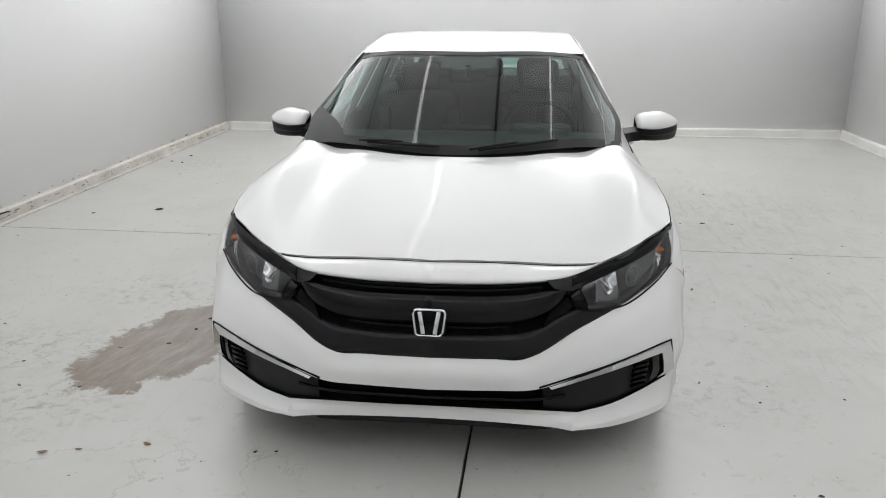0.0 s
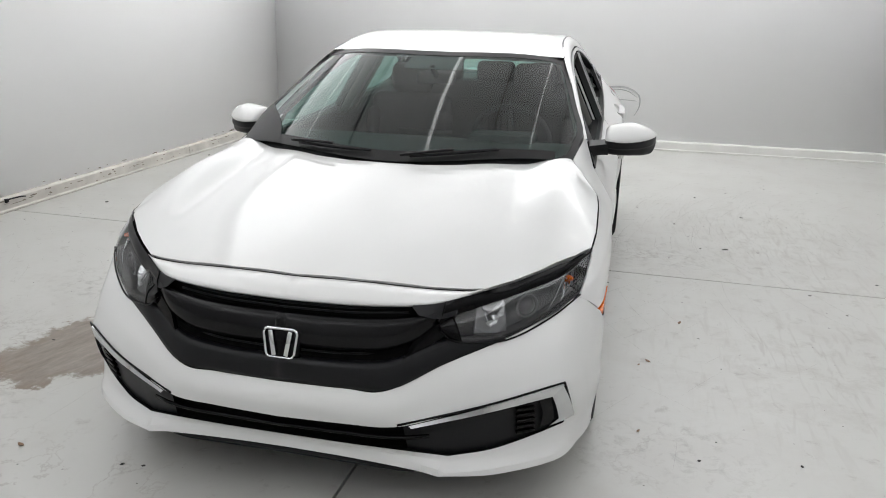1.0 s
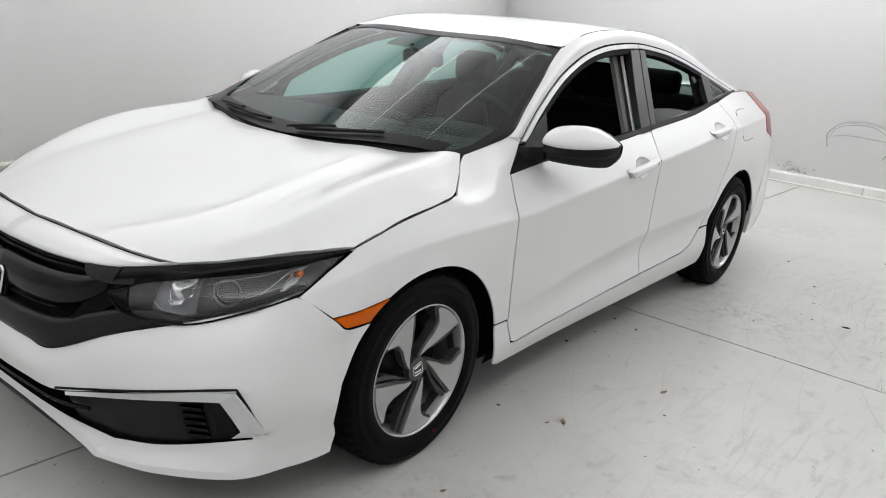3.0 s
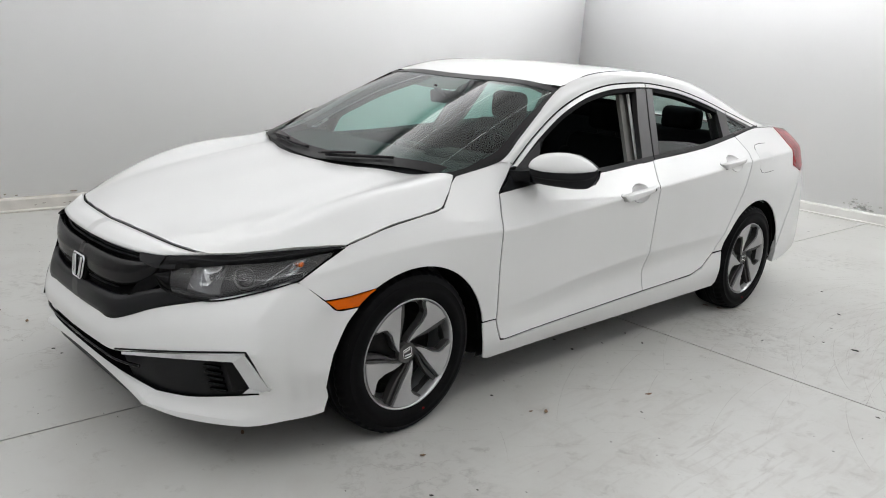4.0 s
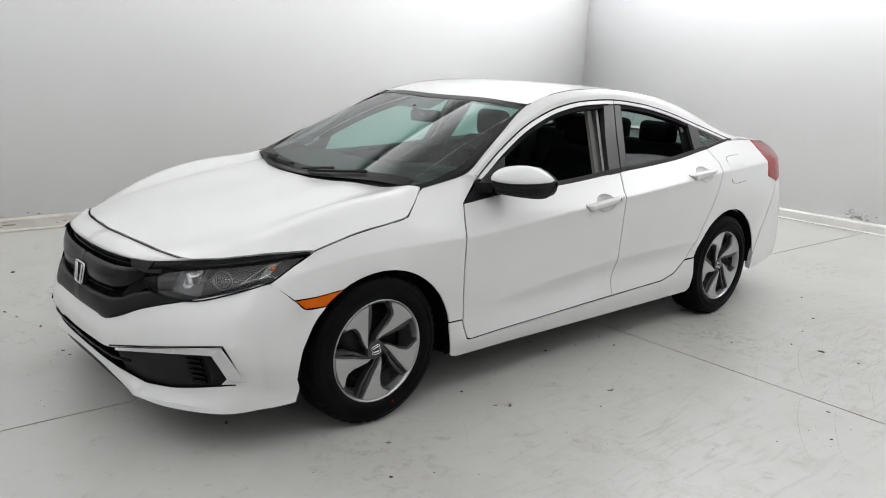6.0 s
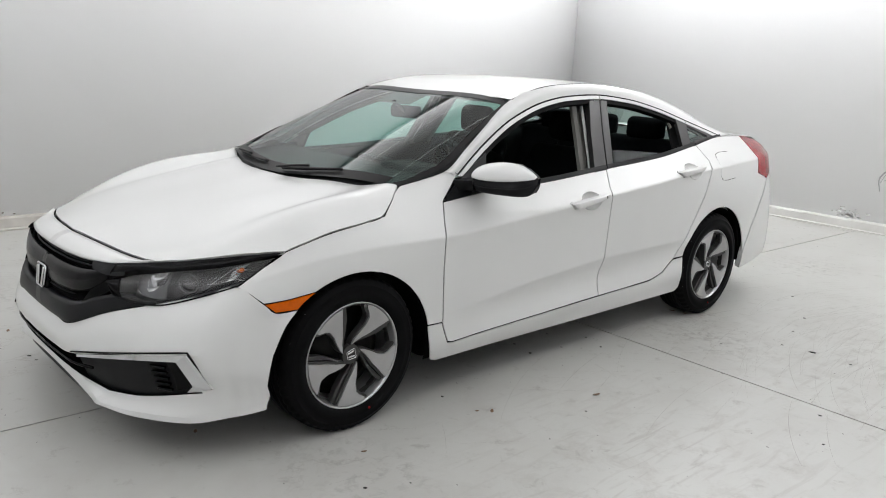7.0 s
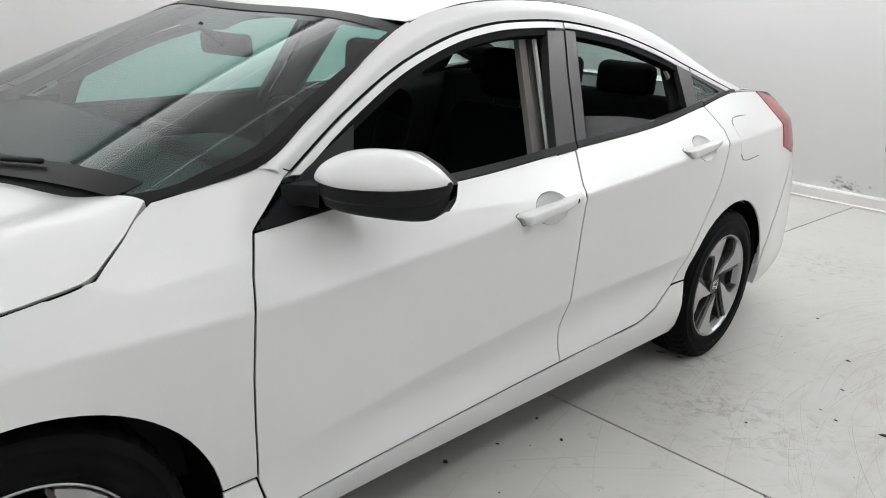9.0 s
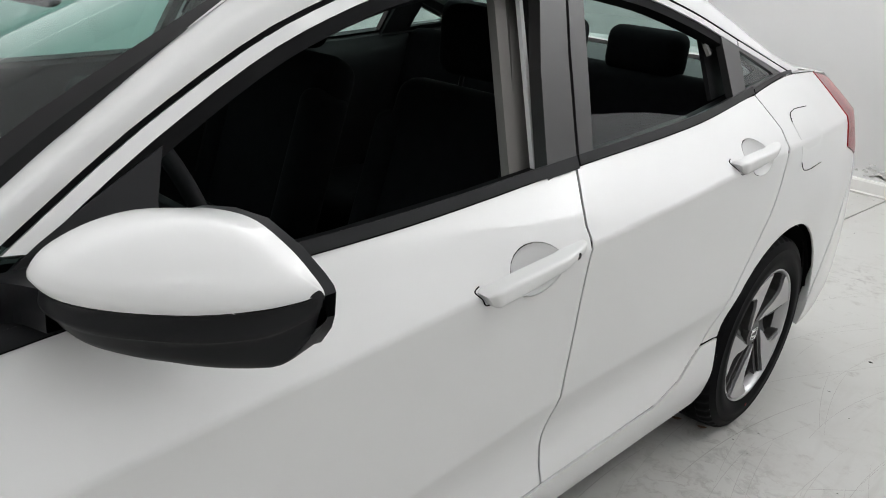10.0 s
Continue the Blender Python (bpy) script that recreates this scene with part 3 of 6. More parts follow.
for x, y, size in ((1.10, 0.58, 0.022), (1.26, 1.10, 0.022), (-1.40, -0.86, 0.022), (-1.05, -0.77, 0.022), (-1.28, -0.83, 0.016), (-1.80, -0.38, 0.016), (0.54, -0.50, 0.020), (0.74, 2.56, 0.022), (0.82, 2.58, 0.018), (1.06, -0.07, 0.014), (1.06, 0.53, 0.012)):
    crumb(x, y, size * 0.8, "leaf", rng.uniform(0, 180))
for x, y, size in ((1.62, 2.56, 0.022), (1.83, 3.52, 0.018), (1.52, 4.14, 0.014), (-2.54, 2.56, 0.036), (-3.3, 4.49, 0.024), (-3.17, 4.44, 0.026), (-3.23, 4.81, 0.03), (-3.0, 2.4, 0.02), (-2.24, -0.62, 0.02), (0.72, 1.25, 0.014), (0.74, 1.69, 0.010), (0.58, 1.28, 0.010), (0.88, 1.64, 0.010), (1.46, 2.54, 0.010), (1.31, 3.16, 0.012), (1.04, 3.59, 0.012), (1.62, -0.16, 0.010), (0.86, 0.51, 0.010), (-1.28, 0.42, 0.016), (-1.12, 0.30, 0.014), (-1.30, 0.28, 0.014), (-1.36, 0.10, 0.013), (-1.93, -0.15, 0.010), (-0.64, -0.78, 0.010), (1.27, -0.22, 0.010)):
    crumb(x, y, size, "grit", rng.uniform(0, 180))

clip = thing("wall_clip", "small black bent metal clip on the wall base", "clip")
part("clip_arm", tube(path([(X0 + 0.046, 1.92, 0.090), (X0 + 0.060, 1.98, 0.094), (X0 + 0.062, 2.05, 0.090), (X0 + 0.046, 2.10, 0.078)], 12), 0.006, 6), SATIN, clip)
part("clip_foot", bevel_box(X0 + 0.034, X0 + 0.052, 1.90, 1.93, 0.070, 0.098, 0.003), SATIN, clip)


# ---- the car's form: y runs from the front axle to the rear, x = 0 is its middle ----
def pchip(pts):
    """Smooth curve through rows (t, a, b, ...), returns f(t) -> tuple."""
    ts = [p[0] for p in pts]
    n = len(pts)
    dims = len(pts[0]) - 1
    slopes = []
    for k in range(1, dims + 1):
        h = [ts[i + 1] - ts[i] for i in range(n - 1)]
        d = [(pts[i + 1][k] - pts[i][k]) / h[i] for i in range(n - 1)]
        m = [d[0]] + [0.0 if d[i - 1] * d[i] <= 0 else 3 * (h[i - 1] + h[i]) / ((2 * h[i] + h[i - 1]) / d[i - 1] + (h[i] + 2 * h[i - 1]) / d[i]) for i in range(1, n - 1)] + [d[-1]]
        slopes.append(m)
    def f(t):
        t = min(max(t, ts[0]), ts[-1])
        i = 0
        while i < n - 2 and t > ts[i + 1]:
            i += 1
        h = ts[i + 1] - ts[i]
        s = (t - ts[i]) / h
        a, b, c, e = 2*s**3 - 3*s*s + 1, s**3 - 2*s*s + s, -2*s**3 + 3*s*s, s**3 - s*s
        return tuple(a*pts[i][k+1] + b*h*slopes[k][i] + c*pts[i+1][k+1] + e*h*slopes[k][i+1] for k in range(dims))
    return f

def green_x(y, z):
    return 0.772 - 0.5 * (z - 0.952) - 0.012 * (y - 1.6) ** 2

# lines of the body side, rows (y, z, x), from the sill to the belt
SIDE = [pchip(r) for r in (
    [(-0.50, 0.19, 0.86), (-0.39, 0.19, 0.885), (0.4, 0.172, 0.862), (1.0, 0.166, 0.840), (2.3, 0.166, 0.845), (3.1, 0.22, 0.865), (3.5, 0.24, 0.81), (3.72, 0.26, 0.70)],
    [(-0.50, 0.28, 0.875), (-0.39, 0.28, 0.896), (0.5, 0.272, 0.890), (1.0, 0.281, 0.880), (1.6, 0.293, 0.874), (2.3, 0.31, 0.882), (3.1, 0.33, 0.885), (3.5, 0.35, 0.83), (3.72, 0.36, 0.72)],
    [(-0.50, 0.36, 0.872), (-0.39, 0.36, 0.898), (0.5, 0.345, 0.884), (1.0, 0.375, 0.861), (1.6, 0.40, 0.851), (2.2, 0.43, 0.860), (2.6, 0.44, 0.886), (3.1, 0.44, 0.886), (3.5, 0.45, 0.83), (3.72, 0.46, 0.72)],
    [(-0.50, 0.45, 0.868), (-0.39, 0.45, 0.897), (0.5, 0.41, 0.888), (1.0, 0.455, 0.878), (1.6, 0.495, 0.871), (2.2, 0.51, 0.878), (2.6, 0.53, 0.890), (3.1, 0.54, 0.885), (3.5, 0.55, 0.825), (3.72, 0.56, 0.72)],
    [(-0.55, 0.62, 0.76), (-0.46, 0.60, 0.842), (-0.39, 0.60, 0.882), (-0.28, 0.62, 0.897), (0.0, 0.66, 0.903), (0.5, 0.60, 0.890), (1.0, 0.62, 0.879), (1.6, 0.66, 0.872), (2.2, 0.70, 0.878), (2.7, 0.72, 0.893), (3.1, 0.72, 0.875), (3.5, 0.72, 0.81), (3.72, 0.72, 0.70)],
    [(-0.55, 0.665, 0.74), (-0.46, 0.662, 0.818), (-0.33, 0.695, 0.872), (-0.1, 0.730, 0.890), (0.15, 0.742, 0.893), (0.46, 0.742, 0.890), (0.9, 0.77, 0.885), (1.3, 0.802, 0.881), (2.0, 0.86, 0.876), (2.54, 0.905, 0.864), (2.9, 0.92, 0.838), (3.3, 0.935, 0.795), (3.5, 0.94, 0.755), (3.72, 0.94, 0.66)],
    [(-0.55, 0.70, 0.70), (-0.45, 0.715, 0.77), (-0.28, 0.765, 0.843), (-0.19, 0.790, 0.850), (-0.1, 0.811, 0.849), (0.05, 0.831, 0.842), (0.174, 0.848, 0.826), (0.34, 0.862, 0.806), (0.53, 0.875, 0.797), (0.75, 0.896, 0.791), (1.17, 0.914, 0.789), (1.685, 0.951, 0.772), (2.22, 0.987, 0.750), (2.58, 1.031, 0.721), (2.976, 1.079, 0.686), (3.3, 1.070, 0.640), (3.55, 1.050, 0.60), (3.72, 1.035, 0.55)],
)]

def side_x(y, z):
    """Half the width of the body at a height, with creases at the fourth and sixth lines."""
    row = [f(y) for f in SIDE]
    if z >= row[5][0]:
        a, b = row[5], row[6]
        t = (z - a[0]) / (b[0] - a[0])
        return a[1] + t * (b[1] - a[1]) + 0.012 * max(0, t) * max(0, 1 - t)
    return pchip(row[3:6] if z >= row[3][0] else row[:4])(z)[0]


def crease(k):
    return lambda y: SIDE[k](y)[0]


def belt(y):
    z, x = SIDE[6](y)
    return Vector((x, y, z))


def on_side(y, z):
    return (side_x(y, z), y, z)


def on_green(y, z):
    return (green_x(y, z), y, z)


def belt_run(a, b, n):
    return [(y, belt(y).z) for y in (a + (b - a) * i / (n - 1) for i in range(n))]


def arch(front, a0, a1, n=18):
    """Points of a wheel opening from angle a0 to a1 (0 is rearwards, 90 up)."""
    cy, cz, ry, rz = (0.0, 0.285, 0.389, 0.371) if front else (2.72, 0.30, 0.360, 0.375)
    return [(cy + ry * math.cos(radians(a)), cz + rz * math.sin(radians(a))) for a in (a0 + (a1 - a0) * i / (n - 1) for i in range(n))]


def pair(name, vf, mat, parents, label=""):
    """A part on the car's left and its mirror image on the right."""
    left = part(name, vf, mat, parents[0], label)
    right = part(name, flip(vf), mat, parents[1], label)
    return left, right


def whole(vf):
    """A half sheet and its mirror image as one piece, welded on the middle line."""
    a, b = vf, flip(vf)
    bm = bmesh.new()
    v, f = join(a, b)
    vs = [bm.verts.new(p) for p in v]
    for q in f:
        try:
            bm.faces.new([vs[i] for i in q])
        except ValueError:
            pass
    bmesh.ops.remove_doubles(bm, verts=bm.verts[:], dist=0.0004)
    bm.verts.index_update()
    out = [tuple(p.co) for p in bm.verts], [tuple(p.index for p in q.verts) for q in bm.faces]
    bm.free()
    return out


car = thing("car", "pearl white four-door sedan with black grille, front window open", "car")
BOTH = (car, car)

# ---- body side ----
DOOR_FRONT = [(0.512, 0.873), (0.476, 0.80), (0.456, 0.74), (0.452, 0.60), (0.456, 0.50), (0.465, 0.36), (0.485, 0.30), (0.496, 0.274), (0.52, 0.267)]
DOOR_MID = [(1.581, 0.297), (1.577, 0.335), (1.605, 0.50), (1.614, 0.66), (1.614, 0.80), (1.622, 0.86), (1.645, 0.90), (1.68, 0.9505)]
DOOR_REAR = [(2.288, 0.405), (2.34, 0.47), (2.41, 0.587), (2.508, 0.745), (2.59, 0.87), (2.648, 0.955), (2.632, 1.0365)]
A_LINE = [(0.178, 0.8455, 0.8245), (0.30, belt(0.30).z, belt(0.30).x), (0.45, belt(0.45).z, belt(0.45).x), (0.511, belt(0.511).z, belt(0.511).x), (0.575, 0.928, 0.772), (0.632, 0.977, 0.747)]
B_LINE = [(0.178, 0.8495, 0.8235), (0.25, 0.893, 0.772), (0.335, 0.943, 0.717), (0.43, 0.960, 0.724), (0.51, 0.977, 0.731), (0.576, 0.996, 0.737), (0.64, 1.02, 0.742)]
a_line, b_line = pchip(A_LINE), pchip(B_LINE)


def on_fender(y, z):
    """The fender, carried on over the belt to the foot of the windscreen pillar."""
    if y < 0.178:
        return (side_x(y, z), y, z)
    (za, xa), (zb, xb) = a_line(y), b_line(y)
    if z <= za:
        return (side_x(min(y, 0.512), z), y, z) if y < 0.515 else (xa, y, z)
    t = (z - za) / max(0.004, zb - za)
    return (xa + (xb - xa) * t + 0.012 * max(0.0, t) * max(0.0, 1 - t) * min(1.0, (y - 0.178) / 0.15), y, z)


fender_poly = [(-0.281, 0.764), (-0.37, 0.715), (-0.464, 0.653), (-0.43, 0.628), (-0.392, 0.594)] + [(-0.30, 0.598)] + arch(True, 119, 13, 22) + [(0.462, 0.366)] + DOOR_FRONT[5::-1] + [(0.575, 0.928), (0.630, 0.977), (0.577, 0.995)] + [(y, b_line(y)[0]) for y in (0.51, 0.43, 0.335, 0.29, 0.25, 0.21)] + belt_run(0.178, -0.281, 10)[:-1]
fender_side = sheet(fender_poly, on_fender, 0.03, gap=0.003, lip=0.006, along=[crease(5)])
A = [Vector((x, y, z)) for y, z, x in A_LINE]
B = [Vector((x, y, z)) for y, z, x in B_LINE[:6]]
fender_top = facing(loft([even(A, 12), even(B, 12)], 4), (0.6, 0, 0.8))
fender = pair("fender", fender_side, PAINT, BOTH)
pair("side_marker", sheet([(-0.392, 0.593), (-0.353, 0.559)] + arch(True, 133.0, 119.5, 5) + [(-0.30, 0.597)], lambda y, z: (side_x(y, z) + 0.003, y, z), 0.03, 0.002, 0.01), AMBER, fender, "amber side marker lens")

CUP_F, CUP_R = (1.452, 0.812), (2.418, 0.905)


def ring2(c, r, n=22):
    return [(c[0] + r * 1.5 * math.cos(k * math.tau / n), c[1] + r * 0.84 * math.sin(k * math.tau / n)) for k in range(n)]


front_door = pair("front_door", sheet(DOOR_FRONT + [(0.68, 0.274), (1.08, 0.283)] + DOOR_MID + belt_run(1.68, 0.512, 18)[1:-1], on_side, 0.04, gap=0.003, lip=0.006, holes=[ring2(CUP_F, 0.05)], along=[crease(3), crease(5)]), PAINT, BOTH)
rear_door = pair("rear_door", sheet(DOOR_MID[::-1] + [(1.8, 0.303), (2.05, 0.313), (2.165, 0.340)] + DOOR_REAR + belt_run(2.632, 1.68, 16)[1:-1], on_side, 0.04, gap=0.003, lip=0.006, holes=[ring2(CUP_R, 0.048)], along=[crease(3), crease(5)]), PAINT, BOTH)
quarter_poly = DOOR_REAR[::-1] + [(2.378, 0.408)] + arch(False, 163, 6, 20) + [(3.10, 0.40), (3.16, 0.52), (3.28, 0.66), (3.43, 0.80), (3.40, 0.815), (3.278, 0.847), (3.303, 0.896), (3.318, 0.94), (3.313, 0.99), (3.31, 1.0735)] + belt_run(3.30, 2.632, 12)[:-1]
FUEL = [(2.748, 0.965), (2.765, 0.982), (2.80, 0.991), (2.93, 0.995), (2.955, 0.98), (2.94, 0.86), (2.91, 0.841), (2.76, 0.836), (2.733, 0.842), (2.722, 0.862)]
quarter = pair("rear_quarter", sheet(quarter_poly, on_side, 0.045, gap=0.003, lip=0.006, along=[crease(5)]), PAINT, BOTH)
part("fuel_flap", sheet(FUEL, lambda y, z: (side_x(y, z) + 0.0008, y, z), 0.035, 0.0, 0.004), PAINT, quarter[0])
for corner in (FUEL[:4], FUEL[6:]):
    part("flap_seam", tube(path([(side_x(y, z) + 0.0008, y, z) for y, z in corner], 20), 0.0013, 6), VOID, quarter[0])
sill_poly = [(0.382, 0.363), (0.460, 0.362), (0.482, 0.296), (0.494, 0.267), (0.52, 0.261), (0.68, 0.268), (1.08, 0.277), (1.58, 0.290), (2.05, 0.306), (2.168, 0.334), (2.288, 0.398), (2.374, 0.402)] + [(2.371, 0.33), (2.374, 0.27), (2.384, 0.215), (2.36, 0.192), (1.6, 0.185), (1.0, 0.185), (0.45, 0.192), (0.412, 0.205), (0.395, 0.26)]
pair("side_sill", sheet(sill_poly, on_side, 0.04, 0.0, 0.006), PAINT, BOTH)
tail_poly = [(3.309, 1.071), (3.311, 0.99), (3.316, 0.94), (3.301, 0.895), (3.276, 0.846), (3.40, 0.813), (3.432, 0.802), (3.52, 0.83), (3.70, 0.93), (3.70, 1.0), (3.60, 1.035)]
pair("tail_light", sheet(tail_poly, lambda y, z: (side_x(y, z) + 0.004, y, z), 0.04, 0.002, 0.02), RED, BOTH, "red tail light lens")
bumper_r = sheet([(3.086, 0.33), (3.105, 0.395), (3.165, 0.515), (3.285, 0.655), (3.435, 0.797), (3.52, 0.825), (3.72, 0.92), (3.72, 0.30), (3.10, 0.235)], on_side, 0.05, 0.002, 0.03)
rear_edge = [on_side(3.72, z) for z in (0.30, 0.5, 0.7, 0.92)]
rear_mid = [(0.0, 3.80, z) for z in (0.30, 0.5, 0.7, 0.92)]
rear_face = facing(loft([path(rear_edge, 9), path([((a[0] * 0.55), 3.78, a[2]) for a in rear_edge], 9), path(rear_mid, 9)], 9), (0, 1, 0))
part("rear_bumper", join(bumper_r, flip(bumper_r), whole(rear_face)), PAINT, car)

# dark structure behind the panel gaps
shell_poly = [(-0.40, 0.60)] + arch(True, 130, 8, 20) + [(0.40, 0.19), (2.33, 0.19)] + arch(False, 190, 5, 22) + [(3.10, 0.25), (3.70, 0.30), (3.70, 1.02), (3.3, 1.06)] + belt_run(3.0, -0.27, 22) + [(-0.44, 0.66)]
inner = sheet(shell_poly, lambda y, z: (side_x(y, z) - 0.036, y, z), 0.06, 0.004, 0)
part("inner_shell", join(inner, flip(inner), moved(fender_top, pose(-0.015, 0, -0.015)), moved(flip(fender_top), pose(0.015, 0, -0.015))), VOID, car)

# near-black strips laid in the door gaps, standing in for the shade there
for run, doors in ((DOOR_FRONT[:6], front_door), (DOOR_MID[1:], rear_door), (DOOR_REAR, rear_door)):
    line = [(a[0] + (b[0] - a[0]) * k / 8, a[1] + (b[1] - a[1]) * k / 8) for a, b in zip(run, run[1:]) for k in range(8)] + [run[-1]]
    pair("door_gap_shade", tube([(side_x(y, z) - 0.0042, y, z) for y, z in line], 0.0023, 6), VOID, doors)
foot = [(0.634, 0.9765), (0.606, 0.986), (0.578, 0.995)]
pair("pillar_seam", tube(path([tuple(Vector(on_fender(y, z)) + Vector((0.0006, 0.002, 0.0012))) for y, z in foot], 12), 0.0016, 6), VOID, fender)

# wheel housings and underside
def housing(cy):
    r = 0.40
    arcs = [[(x, cy + r * math.cos(radians(a)), 0.28 + r * 0.97 * math.sin(radians(a))) for a in range(0, 185, 8)] for x in (0.862, 0.80, 0.56)]
    back = [(0.56, cy + r * math.cos(radians(a)), 0.28 + r * 0.97 * math.sin(radians(a))) for a in range(0, 185, 8)]
    n = len(back)
    lid = back + [(0.56, cy, 0.28)], [(i, i + 1, n) for i in range(n - 1)]
    return join(loft([[Vector(p) for p in c] for c in arcs], 5), lid)


pair("wheel_housing", housing(0.0), VOID, BOTH)
pair("wheel_housing", housing(2.715), VOID, BOTH)
part("underbody", join(bevel_box(-0.56, 0.56, -0.70, 3.6, 0.17, 0.30, 0.03), bevel_box(-0.80, 0.80, 0.42, 2.30, 0.18, 0.30, 0.03)), VOID, car)

# ---- hood ----
HOOD_X = [0.0, 0.25, 0.47, 0.555, 0.715, 0.79, 0.845]
HOOD_Z = [np.polyfit([p[0] for p in r], [p[1] for p in r], 4) for r in (
    [(-0.78, 0.722), (-0.745, 0.735), (-0.5, 0.800), (-0.2, 0.857), (0.14, 0.920), (0.4, 0.96)],
    [(-0.76, 0.718), (-0.72, 0.731), (-0.5, 0.795), (-0.2, 0.855), (0.16, 0.922), (0.4, 0.96)],
    [(-0.72, 0.69), (-0.68, 0.712), (-0.5, 0.777), (-0.2, 0.850), (0.0, 0.891), (0.22, 0.924), (0.4, 0.95)],
    [(-0.69, 0.69), (-0.64, 0.711), (-0.5, 0.765), (-0.395, 0.799), (-0.255, 0.833), (-0.107, 0.861), (0.05, 0.890), (0.21, 0.917), (0.29, 0.928), (0.4, 0.95)],
    [(-0.60, 0.69), (-0.485, 0.738), (-0.33, 0.815), (-0.18, 0.866), (-0.03, 0.897), (0.13, 0.916), (0.25, 0.926), (0.335, 0.940), (0.4, 0.955)],
    [(-0.50, 0.70), (-0.375, 0.753), (-0.28, 0.790), (-0.18, 0.826), (-0.05, 0.856), (0.10, 0.873), (0.22, 0.881), (0.4, 0.91)],
    [(-0.40, 0.735), (-0.281, 0.765), (-0.19, 0.790), (-0.1, 0.811), (0.05, 0.831), (0.174, 0.849), (0.4, 0.89)],
)]


def spline_at(xs, zs, x):
    """A natural cubic spline through (xs, zs)."""
    n = len(xs)
    h = np.diff(xs)
    a, r = np.eye(n), np.zeros(n)
    for k in range(1, n - 1):
        a[k, k - 1:k + 2] = h[k - 1], 2 * (h[k - 1] + h[k]), h[k]
        r[k] = 6 * ((zs[k + 1] - zs[k]) / h[k] - (zs[k] - zs[k - 1]) / h[k - 1])
    m = np.linalg.solve(a, r)
    k = min(max(int(np.searchsorted(xs, x)) - 1, 0), n - 2)
    u, v = xs[k + 1] - x, x - xs[k]
    return float((m[k] * u ** 3 + m[k + 1] * v ** 3) / (6 * h[k]) + (zs[k] / h[k] - m[k] * h[k] / 6) * u + (zs[k + 1] / h[k] - m[k + 1] * h[k] / 6) * v)


def hood_z(x, y):
    xs = np.array([-HOOD_X[1]] + HOOD_X)
    zs = np.array([np.polyval(c, y) for c in HOOD_Z])
    def body(a):
        return spline_at(xs, np.concatenate(([zs[1]], zs)), a)
    z = body(abs(x))
    # towards its edge the hood runs flush into the fender
    ze, xe = SIDE[6](max(y, -0.281)) if y < 0.178 else b_line(y)
    t = min(1.0, max(0.0, (abs(x) - xe + 0.10) / 0.10)) * min(1.0, max(0.0, (y + 0.40) / 0.119))
    return z + (ze - body(xe)) * t * t * (3 - 2 * t)


BROW_Y = pchip([(0.50, -0.662), (0.558, -0.640), (0.63, -0.57), (0.70, -0.497), (0.80, -0.37), (0.843, -0.283)])
BROW_Z = pchip([(0.50, 0.7123), (0.558, 0.7114), (0.63, 0.722), (0.70, 0.7375), (0.80, 0.7575), (0.843, 0.7647)])


def hood_top(x, y):
    """The hood with its front edge drawn straight over the lamps."""
    a = abs(x)
    ye = BROW_Y(a)[0]
    w = max(0.0, 1 - max(0.0, y - ye) / 0.18) * min(1.0, max(0.0, (a - 0.50) / 0.058)) * min(1.0, max(0.0, (0.87 - a) / 0.027))
    return hood_z(x, y) + w * w * (3 - 2 * w) * (BROW_Z(a)[0] - hood_z(min(a, 0.843), ye))


HOOD_FRONT = [(0.0, -0.745), (0.2, -0.731), (0.4, -0.692), (0.50, -0.662), (0.558, -0.640)]
HOOD_SIDE = [(0.63, -0.57), (0.70, -0.497), (0.80, -0.37), (0.843, -0.283), (0.850, -0.19), (0.848, -0.1), (0.842, 0.05), (0.834, 0.13), (0.829, 0.157), (0.8235, 0.171), (0.8175, 0.185), (0.8025, 0.207), (0.768, 0.260), (0.712, 0.330)]
HOOD_BACK = [(0.62, 0.298), (0.47, 0.225), (0.30, 0.160), (0.15, 0.135), (0.0, 0.128)]
half = HOOD_FRONT + HOOD_SIDE + HOOD_BACK
hood_poly = half + [(-x, y) for x, y in reversed(half[1:-1])]
part("hood", sheet(hood_poly, lambda x, y: (x, y, hood_top(x, y)), 0.022, 0.0025, 0.02, out=(0, 0, 1)), PAINT, car)
# black strips darken the hood's side and nose gaps in place of shade
hood_rim = path([(x, y, hood_top(x, y) - 0.0042) for x, y in HOOD_SIDE[3:9]], 40)
pair("hood_gap_shade", tube(hood_rim, 0.0024, 6), VOID, BOTH)
nose_rim = path([(x, y - 0.0025, hood_top(x, y) - 0.0050) for x, y in HOOD_FRONT], 30)
part("nose_gap_shade", whole(tube(nose_rim, 0.0030, 6)), VOID, car)
part("hood_underlay", sheet(hood_poly, lambda x, y: (x, y, hood_top(x, y) - 0.022), 0.08, -0.004, 0, out=(0, 0, 1)), VOID, car)

# ---- glasshouse ----
DRIP = [(0.60, 0.957), (0.632, 0.977), (0.834, 1.096), (1.081, 1.211), (1.339, 1.286), (1.53, 1.313), (1.77, 1.323), (2.06, 1.302), (2.33, 1.254), (2.62, 1.178), (2.985, 1.081)]


def drip_run(a, b, d=0.0, n=14):
    """The run of the roof's lower edge between two stations, drawn in by d."""
    f = pchip(DRIP)
    out = []
    for i in range(n):
        y = a + (b - a) * i / (n - 1)
        z = f(y)[0]
        s = (f(y + 0.01)[0] - f(y - 0.01)[0]) / 0.02
        k = math.hypot(1, s)
        out.append((y + d * s / k, z - d / k))
    return out


